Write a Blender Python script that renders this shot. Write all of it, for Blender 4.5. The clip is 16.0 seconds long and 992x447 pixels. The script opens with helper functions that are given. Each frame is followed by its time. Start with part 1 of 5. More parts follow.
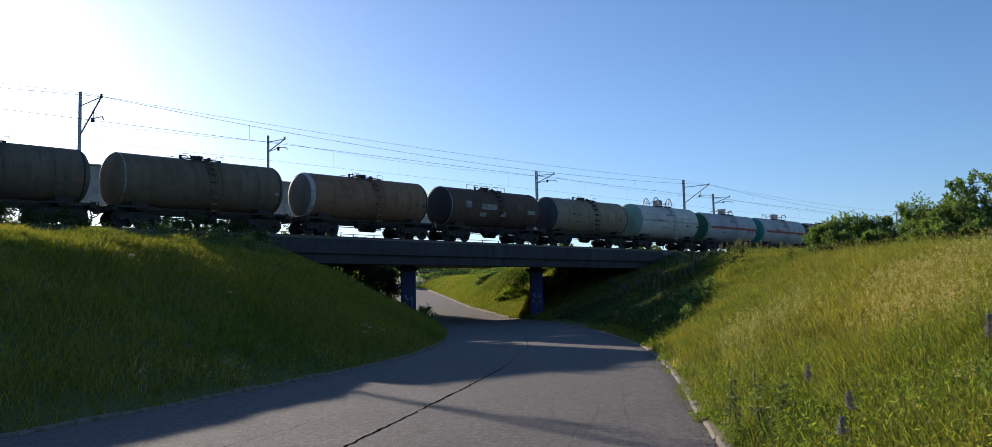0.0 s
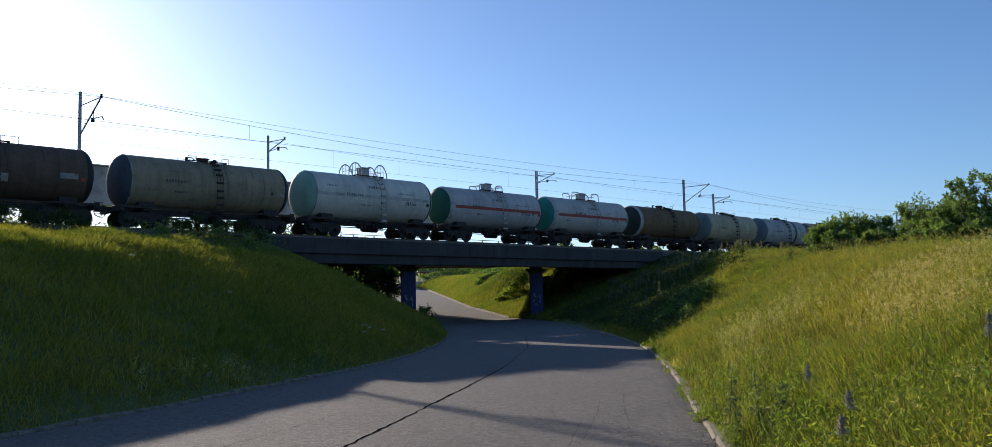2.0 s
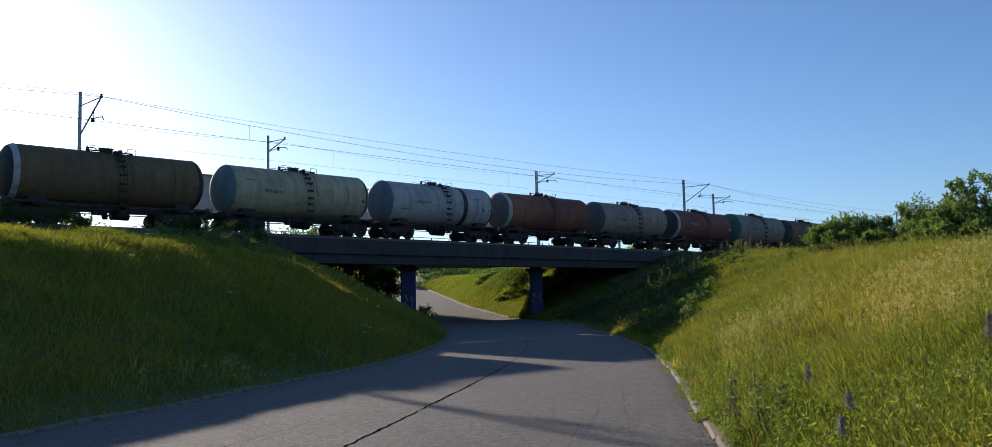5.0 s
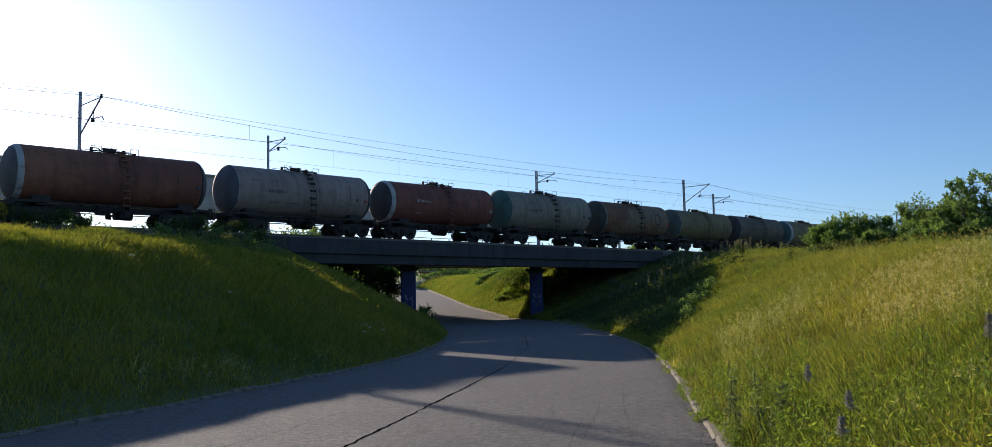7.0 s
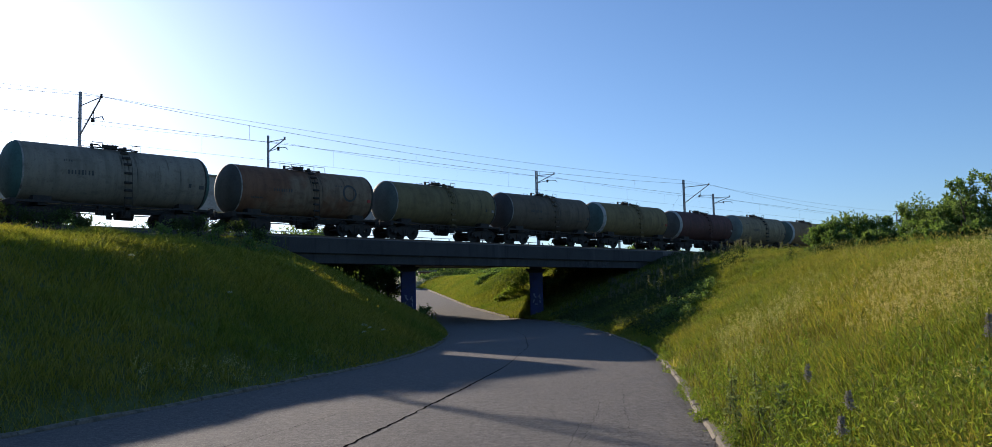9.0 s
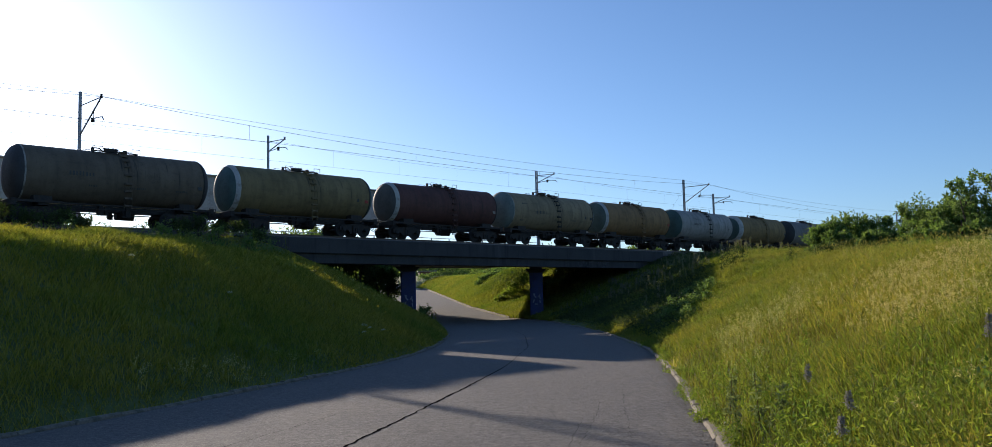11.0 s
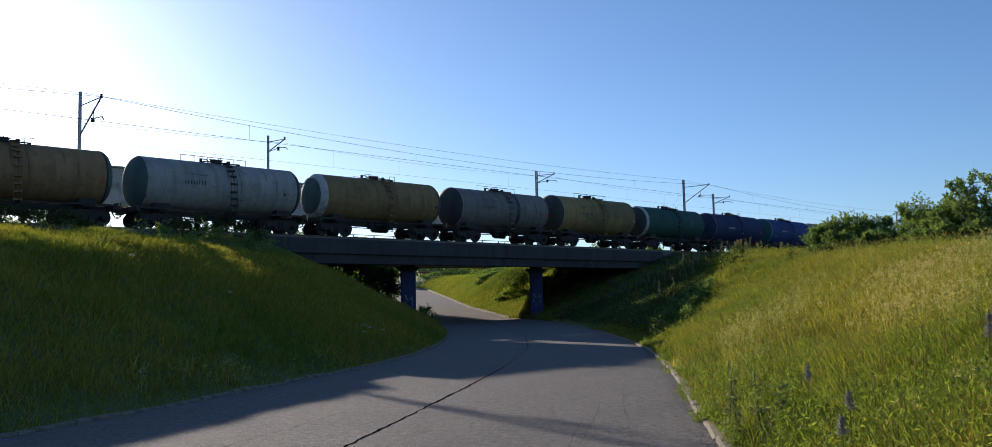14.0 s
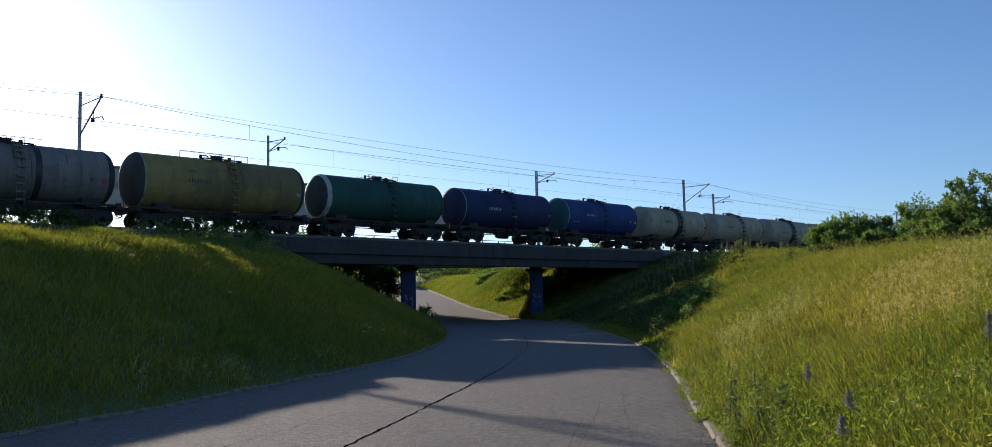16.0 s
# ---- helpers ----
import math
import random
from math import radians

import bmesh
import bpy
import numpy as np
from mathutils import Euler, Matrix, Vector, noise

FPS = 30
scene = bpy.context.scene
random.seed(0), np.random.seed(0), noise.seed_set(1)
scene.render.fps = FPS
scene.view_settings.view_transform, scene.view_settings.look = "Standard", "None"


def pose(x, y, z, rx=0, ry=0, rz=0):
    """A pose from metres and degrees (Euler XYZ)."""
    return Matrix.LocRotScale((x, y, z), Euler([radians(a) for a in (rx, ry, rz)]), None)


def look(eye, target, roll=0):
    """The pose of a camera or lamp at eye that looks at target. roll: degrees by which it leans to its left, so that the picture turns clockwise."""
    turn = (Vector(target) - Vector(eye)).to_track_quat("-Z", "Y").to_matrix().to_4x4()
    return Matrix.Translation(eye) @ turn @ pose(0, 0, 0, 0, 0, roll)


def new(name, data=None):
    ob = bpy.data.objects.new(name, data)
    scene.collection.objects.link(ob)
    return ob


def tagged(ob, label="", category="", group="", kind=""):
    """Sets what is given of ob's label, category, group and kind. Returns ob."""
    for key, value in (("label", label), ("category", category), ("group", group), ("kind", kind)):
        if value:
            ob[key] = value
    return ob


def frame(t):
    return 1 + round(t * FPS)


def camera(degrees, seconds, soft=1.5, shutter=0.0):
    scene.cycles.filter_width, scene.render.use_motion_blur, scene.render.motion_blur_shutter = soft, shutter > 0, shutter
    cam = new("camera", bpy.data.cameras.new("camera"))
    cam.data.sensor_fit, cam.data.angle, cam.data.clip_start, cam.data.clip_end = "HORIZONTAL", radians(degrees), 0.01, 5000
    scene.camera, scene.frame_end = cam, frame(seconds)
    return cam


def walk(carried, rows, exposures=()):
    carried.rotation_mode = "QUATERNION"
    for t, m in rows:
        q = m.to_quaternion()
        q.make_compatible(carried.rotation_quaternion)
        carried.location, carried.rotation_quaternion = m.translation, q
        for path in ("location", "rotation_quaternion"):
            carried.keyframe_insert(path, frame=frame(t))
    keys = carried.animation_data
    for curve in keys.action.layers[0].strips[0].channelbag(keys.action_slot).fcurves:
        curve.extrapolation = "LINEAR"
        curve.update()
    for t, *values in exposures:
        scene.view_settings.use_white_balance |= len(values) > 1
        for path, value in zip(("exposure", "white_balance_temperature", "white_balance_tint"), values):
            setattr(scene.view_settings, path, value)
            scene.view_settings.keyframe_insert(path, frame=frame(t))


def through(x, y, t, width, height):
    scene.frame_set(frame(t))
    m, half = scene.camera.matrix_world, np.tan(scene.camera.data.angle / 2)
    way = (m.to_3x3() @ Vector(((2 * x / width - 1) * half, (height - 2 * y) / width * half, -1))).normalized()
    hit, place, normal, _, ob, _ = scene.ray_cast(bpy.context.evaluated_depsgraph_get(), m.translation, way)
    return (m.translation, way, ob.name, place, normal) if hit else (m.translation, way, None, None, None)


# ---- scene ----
THETA = 44.685                      # the railway's bearing, degrees from +y towards +x
TRACK = Matrix.Rotation(radians(90 - THETA), 4, "Z")   # along the railway: x = s, y = n
RAIL = 6.17                         # top of the rails
SPEED = 17.935
N_NEAR = 49.6                       # axis of the track that the train runs on

cam = camera(58.71, 16.0, soft=0.6)
EYE = Vector((0, 0, 1.6))
AIM = EYE + Vector((0, math.cos(radians(5.03)), math.sin(radians(5.03))))
walk(cam, [(0.0, look(EYE, AIM, -1.355)), (16.0, look(EYE, AIM, -1.355))], [(0.0, 0.38, 6250, 13), (16.0, 0.38, 6250, 13)])

# ---- light ----
SUN_AZ, SUN_EL = -32.05, 15.62        # bearing from +y, height
world = bpy.data.worlds.new("world")
scene.world = world
world.use_nodes = True
sky = world.node_tree.nodes.new("ShaderNodeTexSky")
sky.sky_type = "NISHITA"
sky.sun_disc = False
sky.sun_elevation, sky.sun_rotation = radians(SUN_EL), radians(SUN_AZ)
sky.dust_density, sky.air_density, sky.ozone_density = 0.42, 0.87, 4.6
back = world.node_tree.nodes["Background"]
back.inputs["Strength"].default_value = 0.108
world.node_tree.links.new(sky.outputs[0], back.inputs[0])
sun = new("sun", bpy.data.lights.new("sun", "SUN"))
sun.data.energy, sun.data.angle, sun.data.color = 5.0, radians(0.5), (1.0, 0.87, 0.70)
sun_dir = Vector((math.sin(radians(SUN_AZ)) * math.cos(radians(SUN_EL)), math.cos(radians(SUN_AZ)) * math.cos(radians(SUN_EL)), math.sin(radians(SUN_EL))))
sun.matrix_world = look(sun_dir * 100, (0, 0, 0))

# ---- materials ----


def mat(name, rough=0.7, metal=0.0):
    m = bpy.data.materials.new(name)
    m.use_nodes = True
    b = m.node_tree.nodes["Principled BSDF"]
    b.inputs["Roughness"].default_value, b.inputs["Metallic"].default_value = rough, metal
    return m, m.node_tree.nodes, m.node_tree.links, b


def noise_tex(nodes, links, scale, detail=5, coord="Object", stretch=None, rough=0.6):
    tc, n = nodes.new("ShaderNodeTexCoord"), nodes.new("ShaderNodeTexNoise")
    n.inputs["Scale"].default_value, n.inputs["Detail"].default_value, n.inputs["Roughness"].default_value = scale, detail, rough
    if stretch:
        mp = nodes.new("ShaderNodeMapping")
        mp.inputs["Scale"].default_value = stretch
        links.new(tc.outputs[coord], mp.inputs[0])
        links.new(mp.outputs[0], n.inputs["Vector"])
    else:
        links.new(tc.outputs[coord], n.inputs["Vector"])
    return n.outputs["Fac"]


def ramp(nodes, links, fac, stops):
    r = nodes.new("ShaderNodeValToRGB")
    e = r.color_ramp.elements
    while len(e) < len(stops):
        e.new(0.5)
    for k, (p, c) in zip(e, stops):
        k.position, k.color = p, (*c, 1) if len(c) == 3 else c
    links.new(fac, r.inputs[0])
    return r.outputs[0]


def mix(nodes, links, fac, a, b, mode="MIX"):
    m = nodes.new("ShaderNodeMix")
    m.data_type, m.blend_type = "RGBA", mode
    for v, s in ((fac, m.inputs["Factor"]), (a, m.inputs["A"]), (b, m.inputs["B"])):
        if isinstance(v, (int, float)):
            s.default_value = v
        elif isinstance(v, tuple):
            s.default_value = (*v, 1)
        else:
            links.new(v, s)
    return m.outputs["Result"]


def bump(nodes, links, b, height, strength, distance):
    n = nodes.new("ShaderNodeBump")
    n.inputs["Strength"].default_value, n.inputs["Distance"].default_value = strength, distance
    links.new(height, n.inputs["Height"])
    links.new(n.outputs[0], b.inputs["Normal"])


def speckled(name, dark, light, scale, fine, rough=0.8, depth=0.01, metal=0.0, stain=None):
    """Two scales of variation between two colours, with fine relief."""
    m, nd, lk, b = mat(name, rough, metal)
    big, small = noise_tex(nd, lk, scale), noise_tex(nd, lk, fine, 3)
    c = mix(nd, lk, small, ramp(nd, lk, big, [(0.3, dark), (0.7, light)]), ramp(nd, lk, small, [(0.35, dark), (0.65, light)]))
    if stain:
        c = mix(nd, lk, ramp(nd, lk, noise_tex(nd, lk, scale * 2.3, 8), [(0.5, (0, 0, 0)), (0.68, (1, 1, 1))]), c, stain)
    lk.new(c, b.inputs["Base Color"])
    bump(nd, lk, b, small, 0.5, depth)
    return m


def leafy(name, dark, light, through=0.35, rough=0.7):
    """Blades and leaves: colour by piece, light shining through."""
    m, nd, lk, b = mat(name, rough)
    b.inputs["Specular IOR Level"].default_value = 0.2
    geo = nd.new("ShaderNodeNewGeometry")
    c = ramp(nd, lk, geo.outputs["Random Per Island"], [(0.0, dark), (1.0, light)])
    patch = ramp(nd, lk, noise_tex(nd, lk, 0.22, 5), [(0.32, (0.62, 0.80, 0.62)), (0.68, (1.28, 1.10, 0.95))])
    c = mix(nd, lk, 1.0, c, patch, "MULTIPLY")
    lk.new(c, b.inputs["Base Color"])
    t = nd.new("ShaderNodeBsdfTranslucent")
    lk.new(mix(nd, lk, 1.0, c, (1.25, 1.25, 0.6), "MULTIPLY"), t.inputs["Color"])
    s = nd.new("ShaderNodeMixShader")
    s.inputs[0].default_value = through
    lk.new(b.outputs[0], s.inputs[1])
    lk.new(t.outputs[0], s.inputs[2])
    lk.new(s.outputs[0], nd["Material Output"].inputs["Surface"])
    return m




def asphalt():
    """Old asphalt: coarse aggregate, wheel tracks along the road, patches and pale worn grit."""
    m, nd, lk, b = mat("asphalt", 0.9)
    b.inputs["Specular IOR Level"].default_value = 0.35
    big, mid = noise_tex(nd, lk, 0.25, 6), noise_tex(nd, lk, 2.2, 6)
    agg, chips = noise_tex(nd, lk, 34, 5, rough=0.8), noise_tex(nd, lk, 9, 6, rough=0.85)
    lanes = noise_tex(nd, lk, 1.0, 4, stretch=(1.6, 0.05, 1.0))
    ridges = noise_tex(nd, lk, 1.0, 3, stretch=(22, 0.5, 1.0))
    c = ramp(nd, lk, big, [(0.3, (0.115, 0.102, 0.092)), (0.7, (0.176, 0.158, 0.142))])
    c = mix(nd, lk, 0.62, c, ramp(nd, lk, agg, [(0.36, (0.018, 0.017, 0.016)), (0.5, (0.138, 0.126, 0.115)), (0.64, (0.46, 0.42, 0.37))]))
    c = mix(nd, lk, 0.35, c, ramp(nd, lk, chips, [(0.38, (0.03, 0.028, 0.025)), (0.5, (0.138, 0.126, 0.115)), (0.64, (0.38, 0.345, 0.305))]))
    c = mix(nd, lk, ramp(nd, lk, lanes, [(0.45, (0, 0, 0)), (0.7, (0.4, 0.4, 0.4))]), c, (0.15, 0.135, 0.122))
    c = mix(nd, lk, ramp(nd, lk, ridges, [(0.56, (0, 0, 0)), (0.74, (0.28, 0.28, 0.28))]), c, (0.06, 0.054, 0.05))
    c = mix(nd, lk, ramp(nd, lk, mid, [(0.58, (0, 0, 0)), (0.72, (0.4, 0.4, 0.4))]), c, (0.058, 0.052, 0.047))
    lk.new(c, b.inputs["Base Color"])
    both = nd.new("ShaderNodeMath")
    both.operation = "ADD"
    lk.new(agg, both.inputs[0])
    lk.new(chips, both.inputs[1])
    bump(nd, lk, b, both.outputs[0], 1.0, 0.022)
    return m


def concrete():
    """Bridge concrete in a very dark tone: blotches, fine pores and rain streaks down the face."""
    m, nd, lk, b = mat("bridge_concrete", 0.9)
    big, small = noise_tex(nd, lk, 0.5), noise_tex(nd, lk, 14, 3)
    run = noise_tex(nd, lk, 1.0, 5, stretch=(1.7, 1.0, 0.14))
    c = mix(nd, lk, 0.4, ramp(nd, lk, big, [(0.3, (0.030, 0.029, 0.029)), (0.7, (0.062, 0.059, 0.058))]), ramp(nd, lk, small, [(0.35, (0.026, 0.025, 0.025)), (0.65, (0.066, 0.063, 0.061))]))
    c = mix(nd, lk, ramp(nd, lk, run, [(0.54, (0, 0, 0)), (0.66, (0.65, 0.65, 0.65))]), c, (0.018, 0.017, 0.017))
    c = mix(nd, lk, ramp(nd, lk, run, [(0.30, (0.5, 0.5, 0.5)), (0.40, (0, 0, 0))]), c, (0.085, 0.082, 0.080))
    lk.new(c, b.inputs["Base Color"])
    bump(nd, lk, b, small, 0.5, 0.008)
    return m


M_ROAD = asphalt()
M_KERB = speckled("kerb_concrete", (0.15, 0.125, 0.095), (0.30, 0.25, 0.185), 1.5, 30, 0.95, 0.012, stain=(0.085, 0.08, 0.05))
M_CONC = concrete()
M_PIER = speckled("blue_painted_concrete", (0.028, 0.034, 0.10), (0.05, 0.058, 0.16), 0.9, 16, 0.8, 0.006, stain=(0.055, 0.055, 0.085))
M_SOIL = speckled("grass_soil", (0.075, 0.105, 0.022), (0.15, 0.165, 0.05), 0.6, 9, 1.0, 0.05)
# dirt paler than the soil, to lighten the shade under the bridge
M_DIRT = speckled("dry_dirt", (0.15, 0.125, 0.095), (0.30, 0.255, 0.20), 0.8, 12, 1.0, 0.03)
M_BALLAST = speckled("ballast", (0.07, 0.065, 0.06), (0.20, 0.185, 0.17), 3, 16, 1.0, 0.05)
M_STEEL = speckled("galvanised_steel", (0.22, 0.23, 0.24), (0.38, 0.39, 0.40), 1.5, 20, 0.5, 0.002, 0.6)
M_DARK = speckled("grimy_iron", (0.016, 0.015, 0.014), (0.05, 0.045, 0.04), 2.5, 18, 0.75, 0.004, 0.3, stain=(0.06, 0.04, 0.028))
M_WHEEL = speckled("grimy_wheel_steel", (0.016, 0.015, 0.014), (0.045, 0.04, 0.036), 4, 22, 0.7, 0.002, 0.3)
M_RAIL = speckled("rail_steel", (0.08, 0.06, 0.05), (0.16, 0.12, 0.10), 3, 20, 0.5, 0.002, 0.7)
M_WIRE = mat("dark_copper_wire", 0.6, 0.6)[0]
M_WIRE.node_tree.nodes["Principled BSDF"].inputs["Base Color"].default_value = (0.07, 0.06, 0.055, 1)
M_WOOD = speckled("bark", (0.05, 0.038, 0.028), (0.12, 0.095, 0.07), 2, 14, 0.95, 0.02)
M_GRASS = leafy("meadow_grass", (0.145, 0.168, 0.026), (0.38, 0.355, 0.095), 0.5)
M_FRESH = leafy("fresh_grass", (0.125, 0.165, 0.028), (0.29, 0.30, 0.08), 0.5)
M_STALK = leafy("brown_stalks", (0.10, 0.06, 0.035), (0.24, 0.15, 0.08), 0.2)
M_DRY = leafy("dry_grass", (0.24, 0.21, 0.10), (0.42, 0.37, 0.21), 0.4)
M_LEAF = leafy("shrub_leaves", (0.085, 0.15, 0.055), (0.23, 0.31, 0.135), 0.5)
# darker leaves; on the slope by the bridge they add to the train's shade
M_DARK_LEAF = leafy("dark_leaves", (0.040, 0.062, 0.026), (0.095, 0.122, 0.055), 0.35)
M_UMBEL = leafy("white_petals", (0.5, 0.5, 0.46), (0.75, 0.75, 0.7), 0.2)
M_HERB = leafy("herb_leaves", (0.105, 0.172, 0.032), (0.31, 0.365, 0.09), 0.5)
M_SPIKE = leafy("faded_lupin_pods", (0.14, 0.135, 0.125), (0.30, 0.28, 0.25), 0.4)
M_PANICLE = leafy("pale_panicles", (0.35, 0.33, 0.16), (0.57, 0.53, 0.32), 0.4)
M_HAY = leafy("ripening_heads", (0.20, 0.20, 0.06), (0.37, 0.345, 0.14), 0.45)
M_MUGWORT = leafy("grey_green_leaves", (0.15, 0.185, 0.10), (0.33, 0.36, 0.22), 0.45)
M_LUPIN = leafy("violet_petals", (0.19, 0.17, 0.25), (0.40, 0.36, 0.48), 0.3)


# ---- building helpers ----


def mesh_of(name, bm, material, smooth=None):
    me = bpy.data.meshes.new(name)
    bmesh.ops.recalc_face_normals(bm, faces=bm.faces)
    bm.to_mesh(me)
    bm.free()
    for m in (material if isinstance(material, (list, tuple)) else [material]):
        me.materials.append(m)
    if smooth is not None:
        me.shade_smooth()
        if smooth:
            me.set_sharp_from_angle(angle=radians(smooth))
    return me


def part(name, bm, material, parent, label="", at=None, smooth=None):
    ob = new(name, mesh_of(name, bm, material, smooth))
    ob.parent = parent
    if at is not None:
        ob.matrix_basis = at
    return tagged(ob, label)


def again(ob, at, parent=None):
    """Another piece on the same mesh."""
    o = new(ob.name.split(".")[0], ob.data)
    o.parent = parent or ob.parent
    o.matrix_basis = at
    return o


def box(bm, x0, x1, y0, y1, z0, z1, bevel=0.0):
    r = bmesh.ops.create_cube(bm, size=1, matrix=Matrix.LocRotScale(((x0 + x1) / 2, (y0 + y1) / 2, (z0 + z1) / 2), None, (x1 - x0, y1 - y0, z1 - z0)))
    if bevel:
        bmesh.ops.bevel(bm, geom=list({e for v in r["verts"] for e in v.link_edges}), offset=bevel, segments=1, affect="EDGES")
    return bm


def rod(bm, a, b, r, sides=6, r2=None):
    a, b = Vector(a), Vector(b)
    m = Matrix.Translation((a + b) / 2) @ (b - a).to_track_quat("Z", "Y").to_matrix().to_4x4()
    bmesh.ops.create_cone(bm, cap_ends=True, segments=sides, radius1=r, radius2=r if r2 is None else r2, depth=(b - a).length, matrix=m)
    return bm


def pipe(bm, points, r, sides=6):
    for a, b in zip(points, points[1:]):
        rod(bm, a, b, r, sides)
    return bm


def lathe(bm, profile, sides=40, mat_index=None):
    """Turns (x, r) pairs about the x axis."""
    rings = [[bm.verts.new((x, r * math.cos(2 * math.pi * i / sides), r * math.sin(2 * math.pi * i / sides))) for i in range(sides)] if r > 1e-4 else [bm.verts.new((x, 0, 0))] for x, r in profile]
    for k, (p, q) in enumerate(zip(rings, rings[1:])):
        for i in range(sides):
            j = (i + 1) % sides
            f = [p[i % len(p)], p[j % len(p)], q[j % len(q)], q[i % len(q)]]
            f = [v for n_, v in enumerate(f) if v not in f[:n_]]
            if len(f) > 2:
                face = bm.faces.new(f)
                if mat_index:
                    face.material_index = mat_index[k]
    return bm


def bmn():
    return bmesh.new()


def empty(name, m=None):
    o = new(name)
    o.empty_display_size = 0.3
    if m is not None:
        o.matrix_basis = m
    return o


# ---- the lie of the land ----
YS = np.array([-60, -20, 0, 9.5, 12.5, 15.2, 18.4, 23.3, 27.7, 34.0, 43, 55, 64, 73, 77.6, 94, 119, 132, 200, 400.0])
XR = np.array([-1.5, 0.2, 1.3, 2.27, 2.71, 3.1, 3.58, 4.14, 4.6, 4.82, 4.89, 4.39, 3.85, 2.5, 1.0, -3.2, -8.1, -10.6, -30, -110])
XL = np.array([-9.5, -9.4, -9.0, -7.0, -6.0, -5.25, -4.42, -3.2, -2.55, -2.2, -2.35, -3.3, -4.55, -6.2, -7.2, -10.8, -15.5, -18, -38, -118])
ZY = np.array([-60, 60, 78, 94, 119, 132, 200, 400.0])
ZR = np.array([0, 0, 0.05, 1.03, 2.7, 3.5, 7.4, 8.0])


def smooth_interp(y, ys, vs):
    """Interp, softened over a couple of metres."""
    return sum(np.interp(y + d, ys, vs) for d in (-2.0, -1.0, 0.0, 1.0, 2.0)) / 5


def road_z(y):
    return smooth_interp(y, ZY, ZR)


def edge_r(y):
    return smooth_interp(y, YS, XR)


def edge_l(y):
    return smooth_interp(y, YS, XL)


def smin(a, b, k):
    h = np.clip(0.5 + 0.5 * (b - a) / k, 0, 1)
    return b * (1 - h) + a * h - k * h * (1 - h)


SIN, COS = math.sin(radians(THETA)), math.cos(radians(THETA))


def land(x, y):
    """Height of the ground: road cut, banks, the flat land and the railway's embankment."""
    x, y = np.asarray(x, float), np.asarray(y, float)
    n = -COS * x + SIN * y
    rr, rl = x - edge_r(y), edge_l(y) - x
    flat = np.where(rr > rl, 1.5 + 0.045 * np.clip(y, -10, 60), 3.0 + 0.015 * np.clip(y, -10, 60) + 0.5 * np.exp(-((y - 28) / 7.2) ** 2))
    flat = flat + np.clip((n - 68) / 12, 0, 1) * (5.0 - flat)
    flat = flat + np.clip((y - 125) / 60, 0, 1) * np.clip((n - 70) / 20, 0, 1) * 2.2
    emb = np.clip(np.minimum(5.58 - (45.4 - n) / 1.7, 5.58 - (n - 71.5) / 1.7), -5, 5.58)
    top = -smin(-flat, -emb, 0.5)
    d = np.maximum(rr, rl) * 0.96
    base = road_z(y)
    bumps = 0.10 * np.sin(x * 0.9 + 1.3 * np.sin(y * 0.5)) * np.sin(y * 0.7) + 0.05 * np.sin(x * 2.3 + y * 1.1)
    slope = base + (np.where(rr > rl, 0.44 - 0.10 * np.clip((y - 50) / 15, 0, 1) + 0.28 * np.clip((n - 66) / 6, 0, 1), 0.475 + 0.075 * np.clip((y - 20) / 14, 0, 1))) * np.clip(d - 0.12, 0, None) + 0.04
    z = smin(slope, top, 0.9) + bumps * np.clip(d / 3, 0, 1) * np.clip((46 - n) / 4, 0.15, 1)
    z = z - (0.12 + 0.16 * np.clip((y - 42) / 6, 0, 1)) * np.exp(-((y - 45) / 14) ** 4) * np.clip((rr - 1.5) / 3, 0, 1) * np.clip((38 - n) / 8, 0, 1) * (rr > rl)
    z = z - 0.18 * np.exp(-((y - 33) / 6) ** 2) * np.clip((rr - 0.6) / 1.5, 0, 1) * np.clip((7 - rr) / 3, 0, 1) * (rr > rl)
    z = z + 0.5 * np.clip((y - 39) / 12, 0, 1) * np.clip((rr - 2) / 6, 0, 1) * np.clip((17 - rr) / 6, 0.15, 1) * np.clip((40 - n) / 6, 0, 1) * (rr > rl)
    far = np.clip((np.hypot(x, y) - 260) / 500, 0, 1)
    z = z * (1 - far) + 5.5 * far
    return np.where(d < 0.08, base - 0.12, z)


def grid_mesh(name, xs, ys, zs, material):
    nx, ny = len(xs), len(ys)
    gx, gy = np.meshgrid(xs, ys)
    co = np.stack([gx, gy, zs(gx, gy)], -1).reshape(-1, 3)
    i = (np.arange(ny - 1)[:, None] * nx + np.arange(nx - 1)).ravel()
    fc = np.stack([i, i + 1, i + nx + 1, i + nx], -1)
    return quads(name, co, fc, material)


def quads(name, co, fc, material, smooth=True):
    """A mesh from arrays of points and of faces with equal corners."""
    me = bpy.data.meshes.new(name)
    k = fc.shape[1]
    me.vertices.add(len(co))
    me.vertices.foreach_set("co", np.ascontiguousarray(co, np.float32).ravel())
    me.loops.add(fc.size)
    me.loops.foreach_set("vertex_index", np.ascontiguousarray(fc, np.int32).ravel())
    me.polygons.add(len(fc))
    me.polygons.foreach_set("loop_start", np.arange(0, fc.size, k, dtype=np.int32))
    me.materials.append(material)
    me.update(calc_edges=True)
    if smooth:
        me.shade_smooth()
    return me


def steps(*runs):
    out = []
    for a, b, d in runs:
        out += list(np.arange(a, b, d))
    return np.array(out + [runs[-1][1]])


